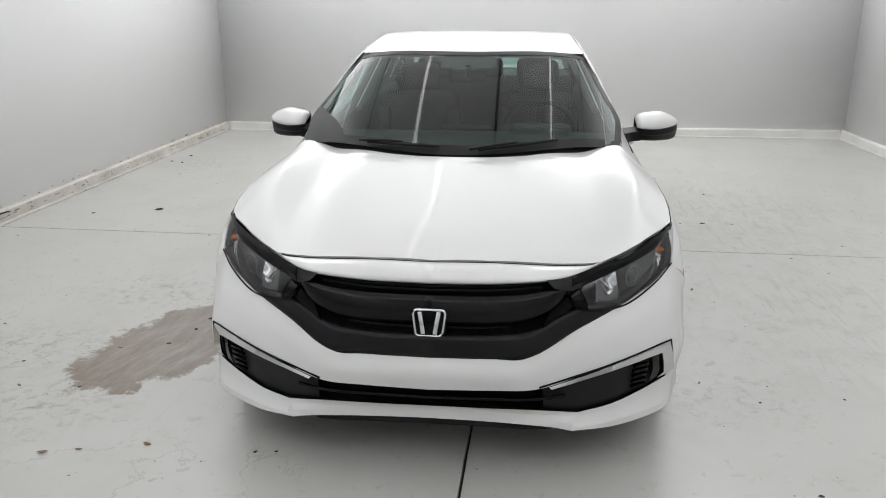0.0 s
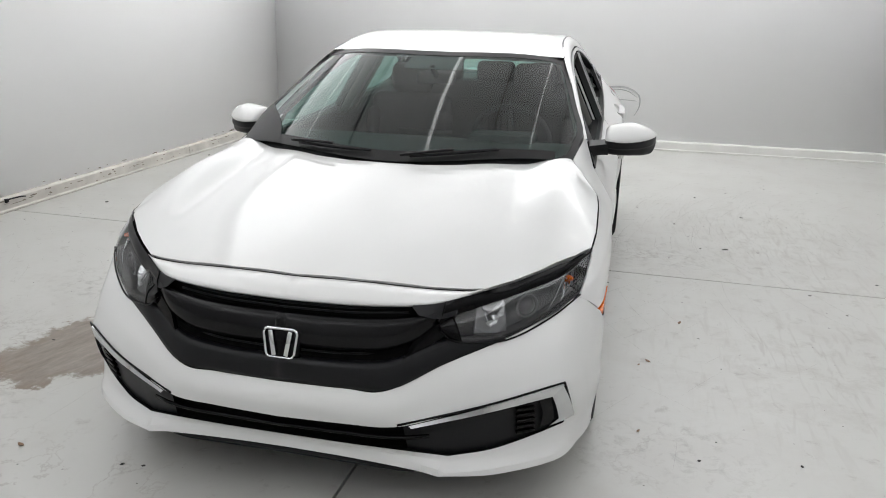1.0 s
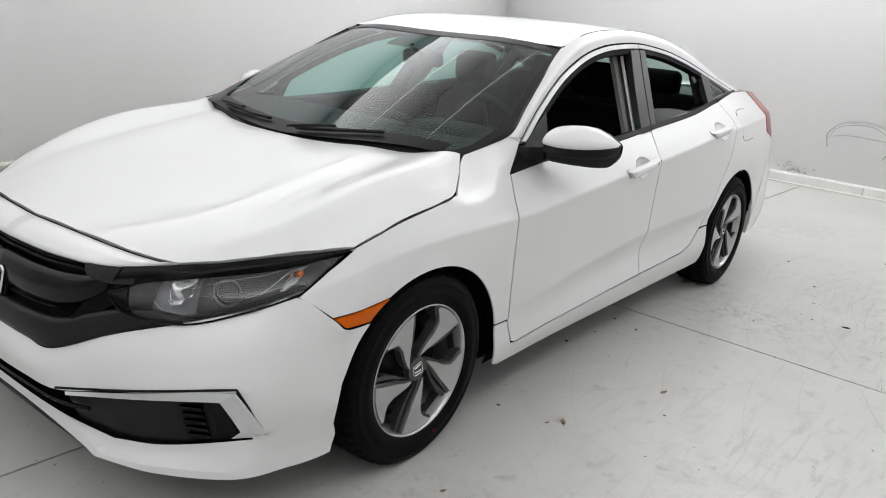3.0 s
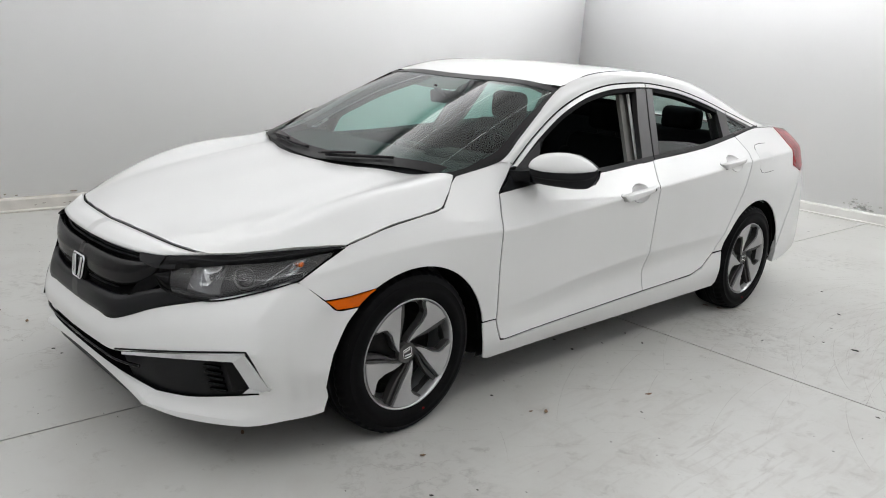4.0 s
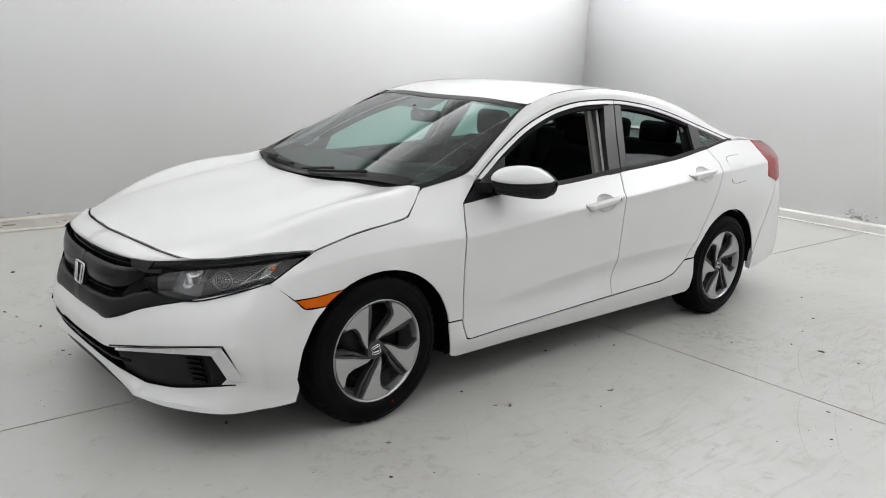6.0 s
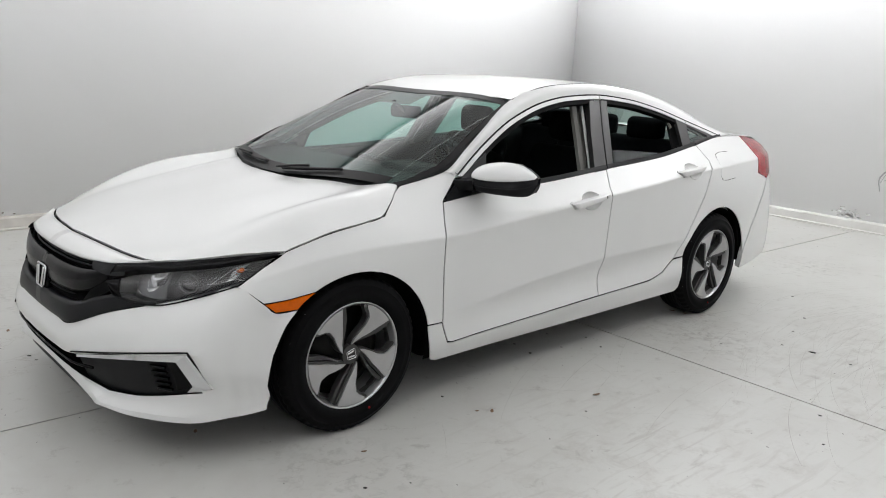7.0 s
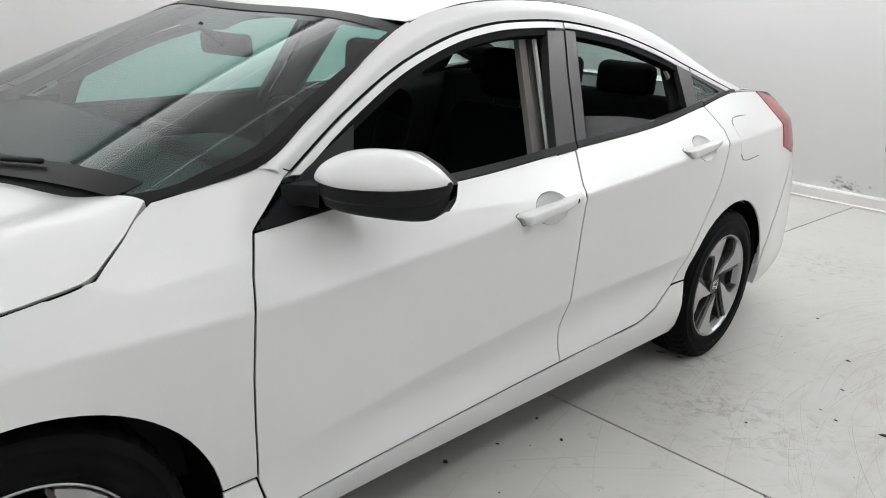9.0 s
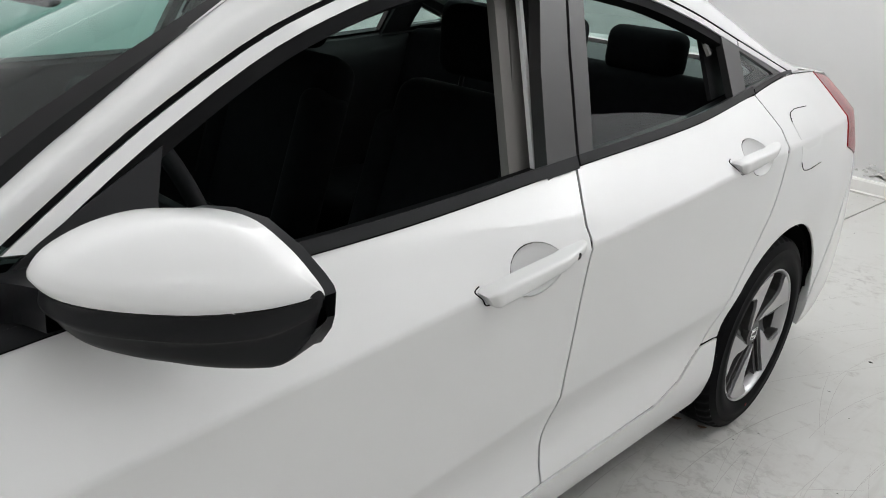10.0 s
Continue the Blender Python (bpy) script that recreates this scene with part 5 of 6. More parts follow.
he = [Vector(HE[0]).lerp(Vector((0.560, -0.647, hood_top(0.558, -0.64) - 0.004)), k / 7) for k in range(7)]
for k in range(22):
    x, y = along_hood(reach[-1] * k / 21)
    he.append(Vector((x + 0.002, y - 0.006 + 0.003 * k / 21, hood_top(x, y) - 0.003)))
lm = [a.lerp(b, 0.5) + Vector((0.007, -0.011, 0)) for a, b in zip(lt, lb)]
IN = Vector((-0.035, 0.055, 0.0))
back = facing(join(loft([[p + IN for p in lt], [p + IN * 1.15 for p in lm], [p + IN for p in lb]], 7), loft([lt, [p + IN for p in lt]], 3), loft([[p + IN for p in lb], lb], 3)), (0.5, -1, 0))
headlight = pair("headlight", back, LAMPGREY, BOTH, "clear headlight with dark grey housing")
brow = facing(loft([he, [a.lerp(b, 0.5) + Vector((0.003, -0.006, 0.002)) for a, b in zip(he, lt)], lt], 5), (0.3, -1, 0.5))
pair("brow", brow, BLACK, headlight, "gloss black strip")
pair("lamp_seal", tube([p + Vector((0.003, -0.003, -0.003)) for p in lb], 0.003, 6), BLACK, headlight)


def bowl(c, r, way, depth):
    """A round lamp bowl opening towards way."""
    prof = [(r, 0.0), (r * 0.97, -depth * 0.1), (r * 0.75, -depth * 0.6), (r * 0.35, -depth * 0.95), (0.001, -depth)]
    q = Vector((1, 0, 0)).rotation_difference(Vector(way))
    return moved(lathe(prof, 24), Matrix.Translation(c) @ q.to_matrix().to_4x4())


def in_lamp(s, t, depth):
    """A place inside the lamp: s along it from the grille, t from its top down, depth from the lens (0) to the back (1)."""
    k = s * 28
    i = min(27, int(k))
    a, b, m = (c[i].lerp(c[i + 1], k - i) for c in (lt, lb, lm))
    edge = a.lerp(b, t)
    return edge + (m - a.lerp(b, 0.5)) * (1 - (2 * t - 1) ** 2) + IN * depth


def lamp_patch(corners, depth, dish, n=8, facet=0.0):
    """A dished reflector between four (s, t) corners, broken into facets if asked."""
    rows = []
    for j in range(n + 1):
        row = []
        for i in range(n + 1):
            u, v = i / n, j / n
            c = [Vector(q) for q in corners]
            q = (c[0].lerp(c[1], u)).lerp(c[3].lerp(c[2], u), v)
            row.append(in_lamp(q.x, q.y, depth + dish * math.sin(math.pi * u) * math.sin(math.pi * v) + facet * ((i + 2 * j) % 3 - 1)))
        rows.append(row)
    return facing(loft(rows, n + 1), (0.4, -1, 0))


def lamp_line(points, depth, r):
    return tube([in_lamp(a, b, depth) for a, b in points], r, 5)


lens_rows = [[in_lamp(0.18 + 0.10 * j / 8 + (0.82 - 0.10 * j / 8) * i / 24, j / 8, 0.0) for i in range(25)] for j in range(9)]
for o in pair("lens", facing(loft(lens_rows, 9), (0.5, -1, 0)), LENS, headlight, "clear plastic lens"):
    o.visible_shadow = False
end_rows = [[in_lamp((0.18 + 0.10 * j / 8) * i / 8, j / 8, 0.0) for i in range(9)] for j in range(9)]
pair("lamp_end", facing(loft(end_rows, 9), (0.5, -1, 0)), BLACK, headlight, "gloss black lamp end")
pair("lens_edge", lamp_line([(0.18 + 0.10 * j / 8, j / 8) for j in range(9)], 0.0, 0.0022), VOID, headlight)
pair("bezel", lamp_patch([(0.25, 0.10), (0.50, 0.05), (0.52, 0.93), (0.34, 0.95)], 0.55, 0.22), BEZEL, headlight, "grey lamp bezel")
pair("bezel", lamp_patch([(0.53, 0.05), (0.76, 0.05), (0.74, 0.93), (0.55, 0.93)], 0.85, 0.10), LAMPGREY, headlight)
pair("reflector", lamp_patch([(0.385, 0.10), (0.50, 0.05), (0.49, 0.45), (0.44, 0.50)], 0.36, 0.28), REFLECTOR, headlight, "bright inner reflector")
pair("reflector", lamp_patch([(0.40, 0.52), (0.47, 0.46), (0.455, 0.62), (0.42, 0.66)], 0.36, 0.10, 4), REFLECTOR, headlight, "bright inner reflector")
pair("bezel_edge", lamp_line([(0.385, 0.10), (0.41, 0.45), (0.43, 0.70)], 0.33, 0.0014), CHROME, headlight)
pair("bezel_edge", lamp_line([(0.34, 0.55), (0.37, 0.72), (0.41, 0.88)], 0.40, 0.0012), CHROME, headlight)
ring_c, ring_r = in_lamp(0.61, 0.46, 0.45), 0.036
SIDEWAYS = Vector((0.76, 0.65, 0.0))
pair("projector_ring", tube([tuple(ring_c + (SIDEWAYS * math.cos(a) + UP * math.sin(a)) * ring_r) for a in (k * math.tau / 28 for k in range(28))], 0.003, 6, True), BEZEL, headlight)
pair("projector", moved(lathe([(0.0001, 0.014), (0.016, 0.011), (0.024, 0.004), (0.028, -0.006)], 24), Matrix.Translation(ring_c) @ Vector((1, 0, 0)).rotation_difference(Vector((0.65, -0.76, 0.0))).to_matrix().to_4x4()), LAMPGREY, headlight)
pair("lamp_divider", lamp_line([(0.72, 0.96), (0.755, 0.55), (0.79, 0.12), (0.86, 0.10)], 0.22, 0.0012), CHROME, headlight)
crystal = pair("turn_reflector", lamp_patch([(0.795, 0.18), (0.86, 0.10), (0.885, 0.55), (0.85, 0.92)], 0.40, 0.22, 9, 0.035), REFLECTOR, headlight, "bright faceted reflector")
for o in crystal:
    o.data.polygons.foreach_set("use_smooth", [False] * len(o.data.polygons))
pair("turn_bulb", moved(lathe([(0.0001, 0.014), (0.006, 0.011), (0.008, 0.0), (0.007, -0.012)], 16), Matrix.Translation(in_lamp(0.855, 0.30, 0.28)) @ Vector((1, 0, 0)).rotation_difference(Vector((0.60, -0.80, 0.0))).to_matrix().to_4x4()), AMBER, headlight, "amber bulb")
pair("lamp_strip", lamp_patch([(0.42, 0.95), (0.98, 0.60), (0.99, 0.9), (0.44, 1.0)], 0.05, 0.0, 6), SATIN, headlight)
pair("lamp_seam", tube([he[0] + Vector((0, -0.002, 0)), he[0].lerp(lt[0], 0.5) + Vector((0.003, -0.008, 0.002)), lt[0] + Vector((0, -0.002, 0))], 0.0022, 5), VOID, headlight)

# ---- cowl and wipers ----
cowl = facing(loft([[Vector((x, y + 0.004, hood_z(x, y) - 0.012)) for x, y in HOOD_BACK[::-1] + [(0.712, 0.332)]], [screen_at(q, 0.03, -0.002) for q in (0, 0.21, 0.42, 0.66, 0.87, 1.0)]], 3), (0, 0, 1))
part("cowl", whole(cowl), SATIN, car)


def wiper(q0, q1, v0, v1):
    sgn = lambda q: 1 if q >= 0 else -1
    def at(q, v, lift):
        p = screen_at(abs(q), v, lift)
        return Vector((p.x * sgn(q), p.y, p.z))
    arm = [at(q0 + (q1 - q0) * t, v0 + (v1 - v0) * t, 0.020 + 0.010 * math.sin(math.pi * t)) for t in (0, 0.15, 0.35, 0.55)]
    blade = [at(q0 + (q1 - q0) * t, v0 + (v1 - v0) * t, 0.013) for t in (0.1, 0.3, 0.5, 0.7, 0.85, 1.0)]
    return join(tube(path(arm, 10), 0.006, 6), tube(path(blade, 16), 0.0065, 5))


part("wiper", wiper(0.08, 0.60, 0.02, 0.055), SATIN, car, "black wiper with arm")
part("wiper", wiper(-0.60, -0.10, 0.02, 0.05), SATIN, car, "black wiper with arm")

# ---- door mirrors, handles ----
MX = [0.828, 0.836, 0.852, 0.896, 0.945, 0.996, 1.028, 1.041, 1.045]
M_TOP = [1.014, 1.026, 1.034, 1.042, 1.043, 1.026, 1.008, 0.998, 0.992]
M_CAP = [0.977, 0.977, 0.976, 0.972, 0.971, 0.974, 0.979, 0.983, 0.986]
M_BOT = [0.926, 0.917, 0.912, 0.909, 0.906, 0.905, 0.913, 0.935, 0.950]
M_FRONT = [0.652, 0.634, 0.624, 0.632, 0.665, 0.715, 0.762, 0.797, 0.812]
M_BACK = [0.770, 0.785, 0.798, 0.810, 0.818, 0.825, 0.829, 0.831, 0.831]


def mirror_sections(kind):
    out = []
    for x, t, c, b, f, k in zip(MX, M_TOP, M_CAP, M_BOT, M_FRONT, M_BACK):
        if kind == "cap":
            s = [(x, k, t - 0.008), (x, k * 0.6 + f * 0.4, t), (x, f * 0.75 + k * 0.25, t - (t - c) * 0.22), (x, f * 0.94 + k * 0.06, t * 0.45 + c * 0.55), (x, f, c + (t - c) * 0.12), (x, f + 0.004, c)]
        else:
            s = [(x, f + 0.004, c - 0.001), (x, f + 0.010, c - 0.003), (x, f + 0.009, c * 0.55 + b * 0.45), (x, f + 0.016, c * 0.52 + b * 0.48), (x, f + 0.022 + 0.05 * (k - f), b + 0.008), (x, f * 0.6 + k * 0.4, b), (x, k, b + 0.008)]
        out.append(path(s, 20))
    return facing(loft(out, 33), (0.2, -1, 0.6 if kind == "cap" else -0.6))


rim_top = [Vector((x, k, t - 0.008)) for x, k, t in zip(MX, M_BACK, M_TOP)]
rim_low = [Vector((x, k, b + 0.010)) for x, k, b in zip(MX, M_BACK, M_BOT)]
tip_ring = [v for kind in ("cap", "lower") for v in mirror_sections(kind)[0][-20:]]
mirror_tip = facing((tip_ring, [tuple(range(len(tip_ring)))]), (1, 0, 0))
back_lip = loft([rim_top, [p + Vector((0, 0.014, 0.001)) for p in rim_top]], 2), loft([[p + Vector((0, 0.014, -0.001)) for p in rim_low], rim_low], 2)
plate = facing(loft([[p + Vector((0, 0.014, 0.001)) for p in rim_top], [p + Vector((0, 0.014, -0.001)) for p in rim_low]], 3), (0, 1, 0))
door_mirror = pair("door_mirror", join(mirror_sections("lower"), mirror_tip, plate, facing(back_lip[0], (0, 0, 1)), facing(back_lip[1], (0, 0, -1))), SATIN, front_door, "black lower mirror housing")
cap_shell = mirror_sections("cap")
cap_end = facing((cap_shell[0][:20], [tuple(range(20))]), (-1, 0, 0))
caps = pair("mirror_cap", join(cap_shell, cap_end), PAINT, front_door, "white mirror cap")
arm = loft([[Vector(p) for p in c] for c in (
    [(0.765, 0.60, 0.955), (0.775, 0.60, 0.905), (0.775, 0.74, 0.905), (0.762, 0.74, 0.960), (0.765, 0.60, 0.955)],
    [(0.80, 0.625, 0.958), (0.80, 0.625, 0.914), (0.80, 0.76, 0.914), (0.80, 0.76, 0.962), (0.80, 0.625, 0.958)],
    [(0.845, 0.64, 0.964), (0.845, 0.64, 0.916), (0.845, 0.78, 0.918), (0.845, 0.78, 0.966), (0.845, 0.64, 0.964)])], 9)
arms = pair("mirror_arm", facing(arm, (0, -1, 0)), SATIN, front_door)
for o in (door_mirror[1], caps[1], arms[1]):
    o.location = (0.028, 0.0, -0.006)


def handle(y0, z0, y1, z1):
    """A bar that stands off the door: a blunt front end, a slim tip running out flush to the rear."""
    run = []
    for k in range(41):
        t = k / 40
        y, z = y0 + (y1 - y0) * t, z0 + (z1 - z0) * t
        lift = 0.003 + 0.024 * min(1, 14 * t + 0.30) ** 0.5 * min(1, 3.2 * (1 - t)) ** 0.6
        h = 0.0165 - 0.0070 * max(0, t - 0.30) / 0.70 - 0.006 * max(0, 1 - t / 0.05) ** 2
        x = side_x(y, z)
        lean = 0.010 * max(0, 1 - t / 0.10)
        run.append([Vector((x + lift + a, y - lean * c, z + h * c)) for a, c in ((-0.034, 1.0), (-0.010, 1.0), (-0.004, 0.97), (-0.001, 0.86), (0.0, 0.6), (0.0005, 0.0), (-0.0005, -0.55), (-0.003, -0.84), (-0.008, -0.98), (-0.034, -1.0))])
    n = len(run[0])
    vs = [tuple(p) for r in run for p in r]
    fs = [(k * n + i, k * n + i + 1, (k + 1) * n + i + 1, (k + 1) * n + i) for k in range(40) for i in range(n - 1)]
    return join(facing((vs, fs), (1, 0, 0)), facing(([tuple(p) for p in run[0]], [tuple(range(n))]), (0, -1, 0)))


def handle_gap_shade(y0, z0, y1, z1):
    """A black line for the shaded gap round the blunt end of a handle."""
    pts = [(t, c) for t, c in ((0.16, -1.06), (0.08, -1.08), (0.0, -0.9), (-0.012, 0.0), (-0.02, 0.8), (0.02, 1.06))]
    run = []
    for t, c in pts:
        y, z = y0 + (y1 - y0) * t - 0.010 * max(0, 1 - t / 0.10) * c, z0 + (z1 - z0) * t + 0.0165 * c
        run.append((side_x(y, z) + 0.0006, y, z))
    return tube(path(run, 26), 0.0012, 6)


def cup(c, r):
    """The dished oval behind a handle."""
    rows = []
    for k in range(7):
        a = k / 6
        ring = [(c[0] + r * 1.5 * (1 - a) * math.cos(t), c[1] + r * 0.84 * (1 - a) * math.sin(t)) for t in (i * math.tau / 30 for i in range(31))]
        rows.append([Vector((side_x(y, z) - 0.024 * math.sin(a * math.pi / 2) ** 0.8, y, z)) for y, z in ring])
    return facing(loft(rows, 13), (1, 0, 0))


pair("handle_recess", cup(CUP_F, 0.0515), PAINT, front_door)
pair("handle_recess", cup(CUP_R, 0.0495), PAINT, rear_door)
handles = pair("door_handle", handle(1.298, 0.800, 1.594, 0.832), PAINT, front_door)
pair("door_handle", handle(2.272, 0.897, 2.560, 0.922), PAINT, rear_door)
# the shade of the handle gaps, drawn as black lines on the doors
pair("handle_gap_shade", handle_gap_shade(1.298, 0.800, 1.594, 0.832), VOID, front_door)
pair("handle_gap_shade", handle_gap_shade(2.272, 0.897, 2.560, 0.922), VOID, rear_door)
part("key_hole", moved(lathe([(0.0001, 0.002), (0.0065, 0.002), (0.0065, -0.004)], 14), pose(side_x(1.545, 0.827) + 0.0185, 1.545, 0.827)), BLACK, front_door[0])

# ---- wheels ----
def polar(r, a, x):
    return (x, r * math.sin(radians(a)), r * math.cos(radians(a)))


def notched(profile, steps, cut):
    """A turned profile whose shoulder is cut by cross grooves."""
    n = len(profile)
    vs = []
    for k in range(steps):
        for r, x in profile:
            if k % 4 == 0 and abs(x) > 0.052 and r > 0.300:
                r -= cut
            turn = (k + (0.9 if x > 0 else -0.9) * min(1.0, abs(x) / 0.09)) * math.tau / steps
            vs.append((x, r * math.sin(turn), r * math.cos(turn)))
    fs = [(k * n + i, k * n + i + 1, (k + 1) % steps * n + i + 1, (k + 1) % steps * n + i) for k in range(steps) for i in range(n - 1)]
    return vs, fs


def wheel_parts():
    tread = [(0.304, 0.094), (0.313, 0.084), (0.318, 0.062), (0.318, 0.054), (0.311, 0.052), (0.311, 0.045), (0.319, 0.043), (0.3195, 0.014), (0.312, 0.012), (0.312, 0.004), (0.3195, 0.002)]
    tyre = join(lathe([(0.211, 0.080), (0.2185, 0.098), (0.225, 0.1015), (0.2265, 0.1035), (0.240, 0.1058), (0.2415, 0.1066), (0.258, 0.1075), (0.2595, 0.1066), (0.282, 0.1045), (0.2835, 0.1052), (0.2845, 0.1035), (0.304, 0.094)], 96),
                notched(tread + [(r, -x) for r, x in reversed(tread)], 192, 0.006),
                lathe([(0.304, -0.094), (0.29, -0.105), (0.25, -0.1075), (0.214, -0.098)], 96))
    barrel = lathe([(0.2185, 0.094), (0.2168, 0.100), (0.2128, 0.0985), (0.2095, 0.086), (0.200, 0.06), (0.185, -0.08)], 96)
    disc = lathe([(0.0001, 0.02), (0.14, 0.02), (0.14, 0.0), (0.19, -0.01)], 48)
    return tyre, barrel, disc


def plate_polar(outline, x_out, depth):
    """A bevelled plate on the wheel's face from (radius, angle) corners; x_out(r) gives its face."""
    pts = [Vector((r * math.sin(radians(a)), r * math.cos(radians(a)))) for r, a in outline]
    return sheet([tuple(p) for p in pts], lambda u, w: (x_out(math.hypot(u, w)), u, w), 0.02, 0.0, depth, out=(1, 0, 0))


def face_x(r):
    return 0.098 - 0.018 * (1 - min(r, 0.21) / 0.21)


def make_wheel():
    w = new("wheel")
    tyre, barrel, disc = wheel_parts()
    part("tyre", tyre, RUBBER, w, "black road tyre")
    part("rim", barrel, ALLOY, w, "silver rim edge")
    part("brake_disc", disc, STEEL, w)
    hub = plate_polar([(0.040, a) for a in range(0, 360, 15)], lambda r: face_x(r) - 0.004, 0.02)
    part("wheel_cover", hub, ALLOY_DARK, w)
    for k in range(5):
        o = k * 72.0
        # a blade that starts as a point beside the hub and sweeps out to a broad foot on the rim
        blade = [(0.043, o - 73), (0.070, o - 42), (0.108, o - 26), (0.150, o - 20), (0.185, o - 17), (0.2072, o - 15.5), (0.2076, o - 26), (0.2076, o - 38), (0.2074, o - 46), (0.2072, o - 54), (0.1985, o - 53.5), (0.190, o - 51.5), (0.176, o - 47), (0.160, o - 43.5), (0.125, o - 44), (0.094, o - 51), (0.062, o - 63)]
        part("spoke", plate_polar(blade, face_x, 0.012), ALLOY, w, "machined silver spoke")
        side = [(0.040, o - 78), (0.064, o - 66), (0.094, o - 54), (0.124, o - 47), (0.158, o - 46.5), (0.174, o - 50), (0.188, o - 55), (0.197, o - 57), (0.207, o - 57.5), (0.207, o - 13), (0.150, o - 16.5), (0.108, o - 21), (0.070, o - 34), (0.040, o - 60)]
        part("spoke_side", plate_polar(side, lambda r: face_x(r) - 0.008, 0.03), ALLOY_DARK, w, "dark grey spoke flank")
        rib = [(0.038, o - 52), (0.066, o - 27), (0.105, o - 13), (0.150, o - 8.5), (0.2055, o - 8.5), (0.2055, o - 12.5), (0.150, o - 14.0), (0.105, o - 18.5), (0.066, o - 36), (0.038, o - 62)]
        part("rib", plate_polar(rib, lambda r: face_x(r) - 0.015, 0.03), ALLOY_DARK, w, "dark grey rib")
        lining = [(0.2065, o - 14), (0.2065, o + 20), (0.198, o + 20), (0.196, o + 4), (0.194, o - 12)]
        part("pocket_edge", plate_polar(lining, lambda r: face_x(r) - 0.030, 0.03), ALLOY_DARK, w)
    part("cap_ring", moved(tube([(q[0], 0, q[2]) for q in trapezoid(0.017, 0.020, 0.020, 0.006)], 0.0022, 6, True), pose(face_x(0) + 0.002, 0, 0, -78, 0, 0) @ pose(0, 0, 0, 0, 0, 90)), CHROME, w)
    part("cap_mark", moved(join(*[moved(bevel_box(-0.0034, 0.0034, -0.002, 0.002, -0.015, 0.015, 0.001), pose(s * 0.009, 0, 0, 0, s * 8, 0)) for s in (-1, 1)]), pose(face_x(0) + 0.001, 0, 0, -78, 0, 0) @ pose(0, 0, 0, 0, 0, 90)), CHROME, w)
    part("paint_dot", moved(lathe([(0.0001, 0.0012), (0.0055, 0.001), (0.0055, -0.001)], 12), pose(0.1072, *polar(0.248, 162, 0)[1:], 0, 0, 0)), RED, w, "small red paint dot")
    return w


wheel = make_wheel()
wheel.parent = car
wheel.matrix_basis = pose(0.786, 0, 0.3165)
for x, y, turn, rz in ((0.782, 2.70, -14, 0), (-0.786, 0, 10, 180), (-0.782, 2.70, 40, 180)):
    copy_thing(wheel, pose(x, y, 0.316, 0, 0, rz) @ pose(0, 0, 0, turn, 0, 0))


# ---- cabin ----
def box_path(profile, x0, x1, nx=2):
    """A profile of (y, z) drawn along x, closed at both ends."""
    n = len(profile)
    xs = [x0 + (x1 - x0) * i / (nx - 1) for i in range(nx)]
    vs = [(x, y, z) for x in xs for y, z in profile]
    fs = [(i * n + k, i * n + (k + 1) % n, (i + 1) * n + (k + 1) % n, (i + 1) * n + k) for i in range(nx - 1) for k in range(n)]
    return (vs, fs + [tuple(reversed(range(n))), tuple((nx - 1) * n + k for k in range(n))])


def soft_block(x0, x1, y0, y1, z0, z1, r, lean=0.0, base=None):
    v, f = bevel_box(x0, x1, y0, y1, z0, z1, r, 4)
    if lean:
        c = Vector(base)
        m = Matrix.Translation(c) @ Matrix.Rotation(radians(lean), 4, "X") @ Matrix.Translation(-c)
        v = [tuple(m @ Vector(p)) for p in v]
    return v, f


dash = [(0.22, 0.885), (0.40, 0.925), (0.60, 0.948), (0.70, 0.942), (0.765, 0.915), (0.785, 0.86), (0.76, 0.78), (0.74, 0.62), (0.70, 0.45), (0.55, 0.32), (0.22, 0.32)]
dashboard = part("dashboard", mesh("dashboard", *box_path(dash, -0.715, 0.715), TRIM, False), None, car, "charcoal dashboard")
part("dash_hood", soft_block(0.22, 0.52, 0.60, 0.80, 0.91, 0.975, 0.025), TRIM, dashboard)
part("screen", soft_block(-0.13, 0.13, 0.735, 0.765, 0.84, 0.965, 0.008), BLACK, dashboard, "gloss black screen")
rimc = Vector((0.37, 0.985, 0.90))
tiltm = Matrix.Translation(rimc) @ Matrix.Rotation(radians(-66), 4, "X")
steering = part("steering_wheel", moved(tube([(0.185 * math.cos(a), 0.185 * math.sin(a), 0) for a in (k * math.tau / 40 for k in range(40))], 0.015, 8, True), tiltm), TRIM, car, "black steering wheel")
part("hub", moved(bevel_box(-0.07, 0.07, -0.06, 0.06, -0.035, 0.0, 0.02, 3), tiltm), TRIM, steering)
for a in (0, 180, 270):
    part("wheel_spoke", moved(bevel_box(0.05, 0.18, -0.014, 0.014, -0.022, -0.008, 0.004), tiltm @ Matrix.Rotation(radians(a), 4, "Z")), TRIM, steering)


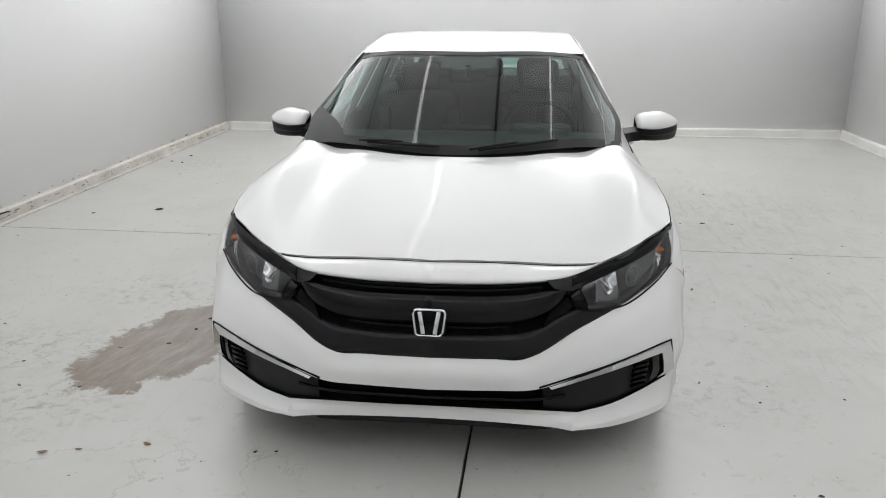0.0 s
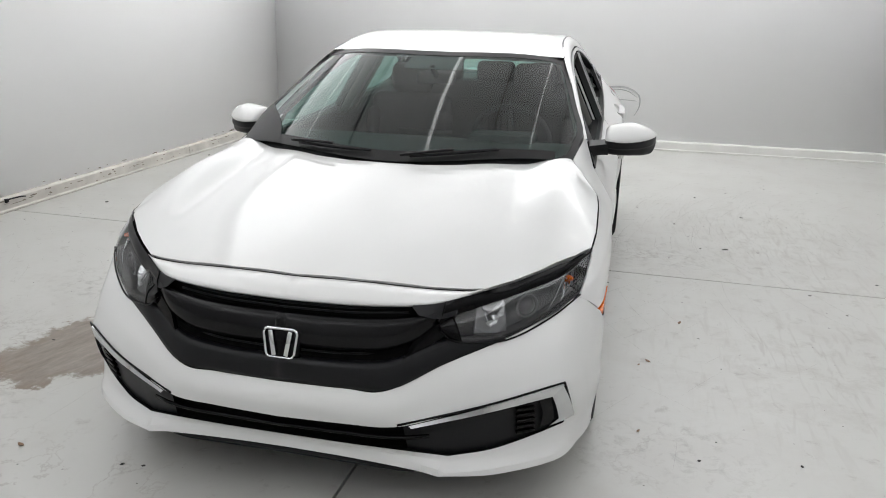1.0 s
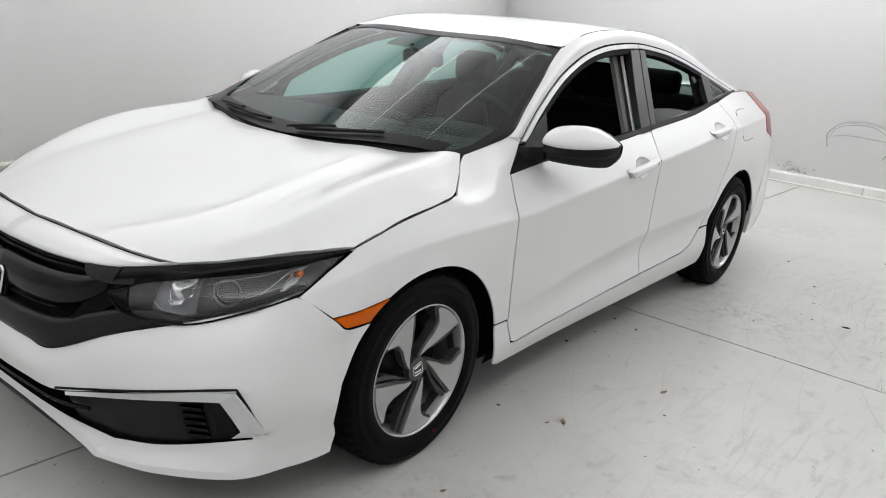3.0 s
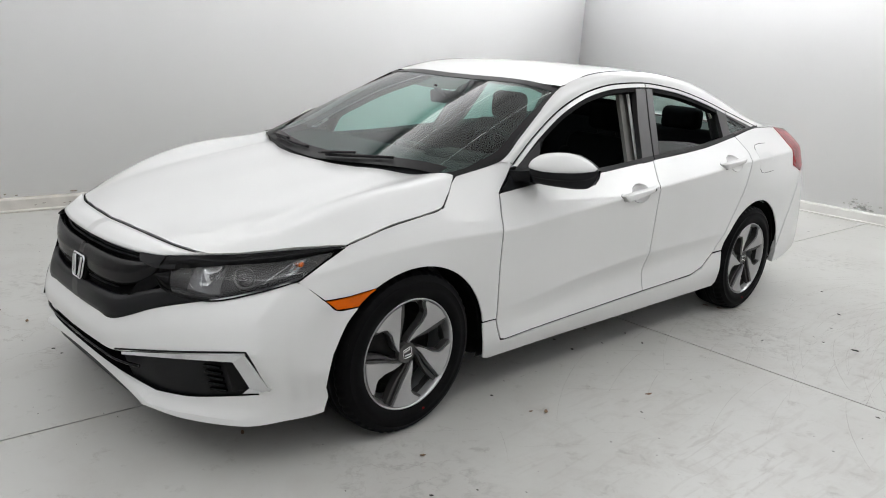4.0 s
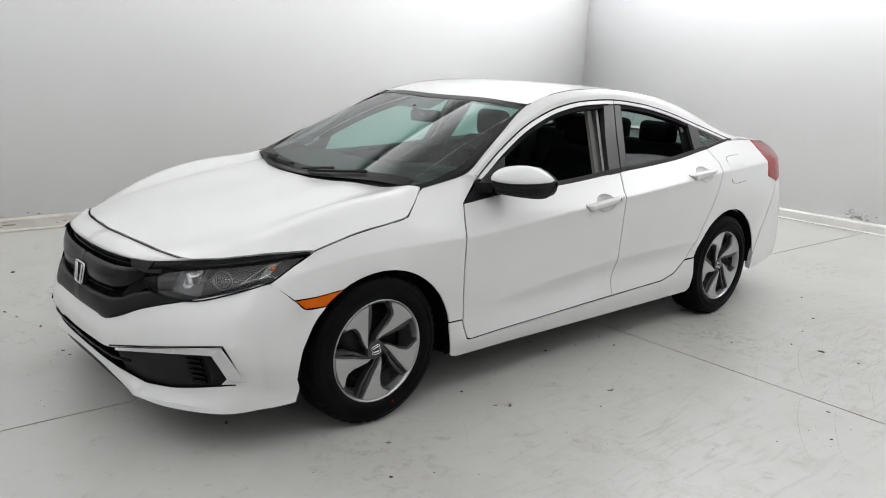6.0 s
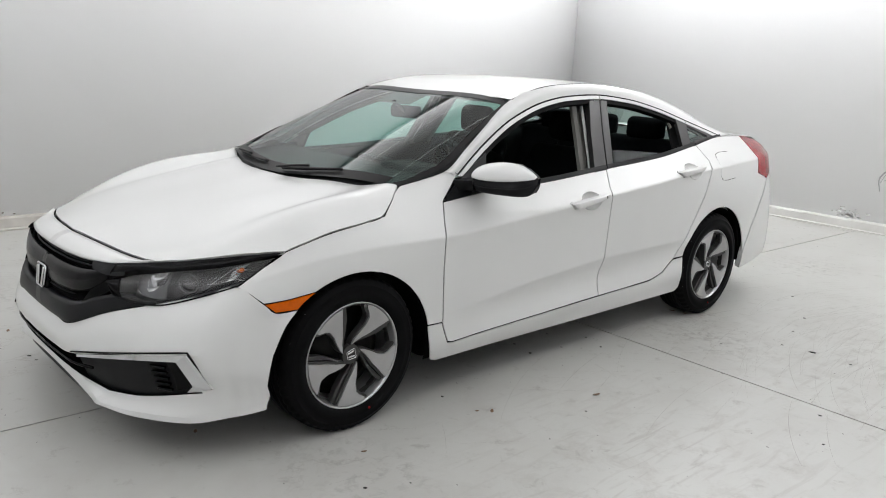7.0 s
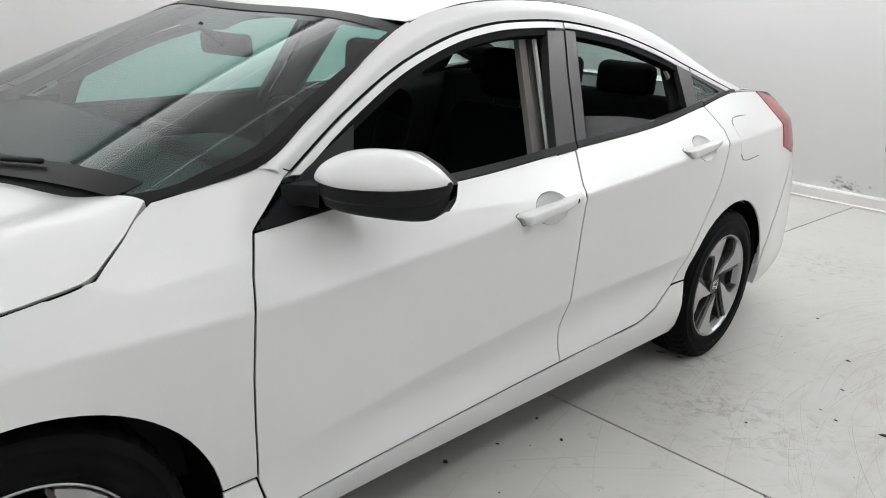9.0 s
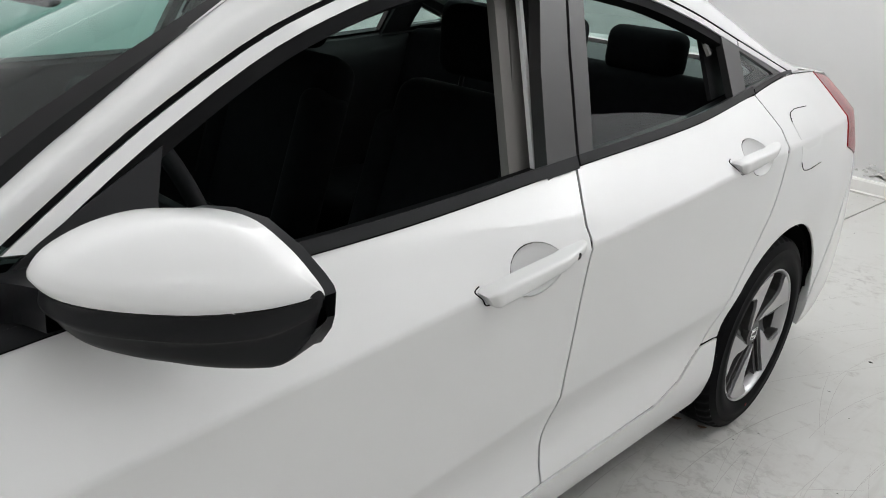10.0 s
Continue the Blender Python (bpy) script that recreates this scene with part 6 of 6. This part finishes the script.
def front_seat(x, back=0.0, drop=0.0):
    """A front seat, slid back on its rails."""
    def at(vf):
        return moved(vf, pose(0, back, 0))
    seat = part("front_seat", at(soft_block(x - 0.25, x + 0.25, 0.98, 1.50, 0.34, 0.52, 0.06)), CLOTH, car, "black cloth front seat")
    part("backrest", at(soft_block(x - 0.245, x + 0.245, 1.44, 1.58, 0.44, 1.04, 0.06, -15, (x, 1.5, 0.45))), CLOTH, seat)
    for a, b in ((-0.255, -0.17), (0.17, 0.255)):
        part("bolster", at(soft_block(x + a, x + b, 1.41, 1.56, 0.50, 0.94, 0.04, -15, (x, 1.5, 0.45))), CLOTH, seat)
    part("headrest", at(soft_block(x - 0.125, x + 0.125, 1.60, 1.70, 1.075 - drop, 1.245 - drop, 0.045)), CLOTH, seat)
    for s in (-0.06, 0.06):
        part("headrest_post", at(tube([(x + s, 1.63, 0.98 - drop), (x + s, 1.66, 1.12 - drop)], 0.006, 6)), TRIM, seat)


front_seat(0.37, 0.19, 0.03)
front_seat(-0.37, 0.19, 0.05)
bench = part("rear_seat", soft_block(-0.66, 0.66, 1.98, 2.46, 0.36, 0.54, 0.06), CLOTH, car, "black cloth rear bench")
part("backrest", soft_block(-0.66, 0.66, 2.44, 2.60, 0.48, 1.07, 0.06, -14, (0, 2.5, 0.5)), CLOTH, bench)
for x in (-0.36, 0.0, 0.36):
    part("headrest", soft_block(x - 0.13, x + 0.13, 2.58, 2.68, 1.03, 1.175, 0.04), CLOTH, bench)
part("rear_shelf", mesh("rear_shelf", *box_path([(2.62, 1.015), (2.64, 1.045), (3.06, 1.066), (3.06, 1.0)], -0.62, 0.62), TRIM, False), None, car)
lining = [[Vector(roof_at(i / 12, j / 20)) + Vector((0, 0, -0.030)) for i in range(13)] for j in range(21)]
part("headliner", whole(facing(loft(lining, 21), (0, 0, -1))), GREY, car, "light grey fabric headliner")
pair("pillar_trim", ([tuple(Vector(v) + Vector((-0.028, 0.0, -0.014))) for v in rail[0]], [tuple(reversed(f)) for f in rail[1]]), BEIGE, BOTH)
pair("centre_pillar_trim", sheet([(1.56, 0.90), (1.70, 0.90), (1.83, 1.30), (1.70, 1.30), (1.64, 1.12)], out_green(-0.075), 0.05, 0, 0.02), BEIGE, BOTH)
door_in = loft([[belt(y) + Vector((-0.055, 0, 0.0)) for y in (0.5, 0.8, 1.1, 1.4, 1.7, 2.0, 2.3, 2.6)], [belt(y) + Vector((-0.10, 0, -0.12)) for y in (0.5, 0.8, 1.1, 1.4, 1.7, 2.0, 2.3, 2.6)], [Vector((0.70, y, 0.32)) for y in (0.5, 0.8, 1.1, 1.4, 1.7, 2.0, 2.3, 2.6)]], 9)
pair("door_lining", facing(door_in, (-1, 0, 0)), TRIM, BOTH)
sill_top = loft([[belt(y) + Vector((-0.055, 0, 0.0)) for y in (0.55, 0.8, 1.1, 1.4, 1.7, 2.0, 2.3, 2.6)], [belt(y) + Vector((-0.004, 0, 0.004)) for y in (0.55, 0.8, 1.1, 1.4, 1.7, 2.0, 2.3, 2.6)]], 2)
pair("window_channel", facing(sill_top, (0, 0, 1)), RUBBER, BOTH)
part("cabin_floor", bevel_box(-0.72, 0.72, 0.4, 2.6, 0.305, 0.325, 0.004), TRIM, car)
mirror_in = part("rear_view_mirror", soft_block(-0.095, 0.095, 0.0, 0.04, -0.032, 0.032, 0.015), TRIM, car, "black rear-view mirror")
mirror_in.matrix_basis = pose(0.0, 0.93, 1.185, 10, 0, 12)
part("mirror_stem", tube([(0.0, 0.86, 1.24), (0.0, 0.94, 1.19)], 0.012, 8), TRIM, car)
pair("pillar_jamb", sheet([(1.586, 0.92), (1.599, 0.925), (1.690, 1.262), (1.677, 1.262)], out_green(-0.040), 0.04, 0, 0.01), PAINT, BOTH)
pair("pillar_trim_strip", sheet([(1.530, 0.92), (1.560, 0.92), (1.657, 1.270), (1.622, 1.270)], out_green(-0.058), 0.04, 0, 0.02), BEIGE, BOTH)
pair("rear_jamb", sheet([(2.432, 1.222), (2.448, 1.226), (2.478, 1.140), (2.466, 1.135)], out_green(-0.030), 0.03, 0, 0.01), GREY, BOTH)
pair("jamb_seal", sheet([(1.600, 0.925), (1.64, 0.93), (1.73, 1.28), (1.690, 1.275)], out_green(-0.030), 0.04, 0, 0.02), RUBBER, BOTH)
pair("quarter_lining", sheet([(2.46, 1.02), (2.98, 1.075), (2.90, 1.10), (2.62, 1.17), (2.49, 1.215)], out_green(-0.055), 0.04, 0, 0.012, holes=[[(2.605, 1.148), (2.795, 1.092), (2.805, 1.084), (2.785, 1.078), (2.66, 1.066), (2.59, 1.056)]]), TRIM, BOTH)
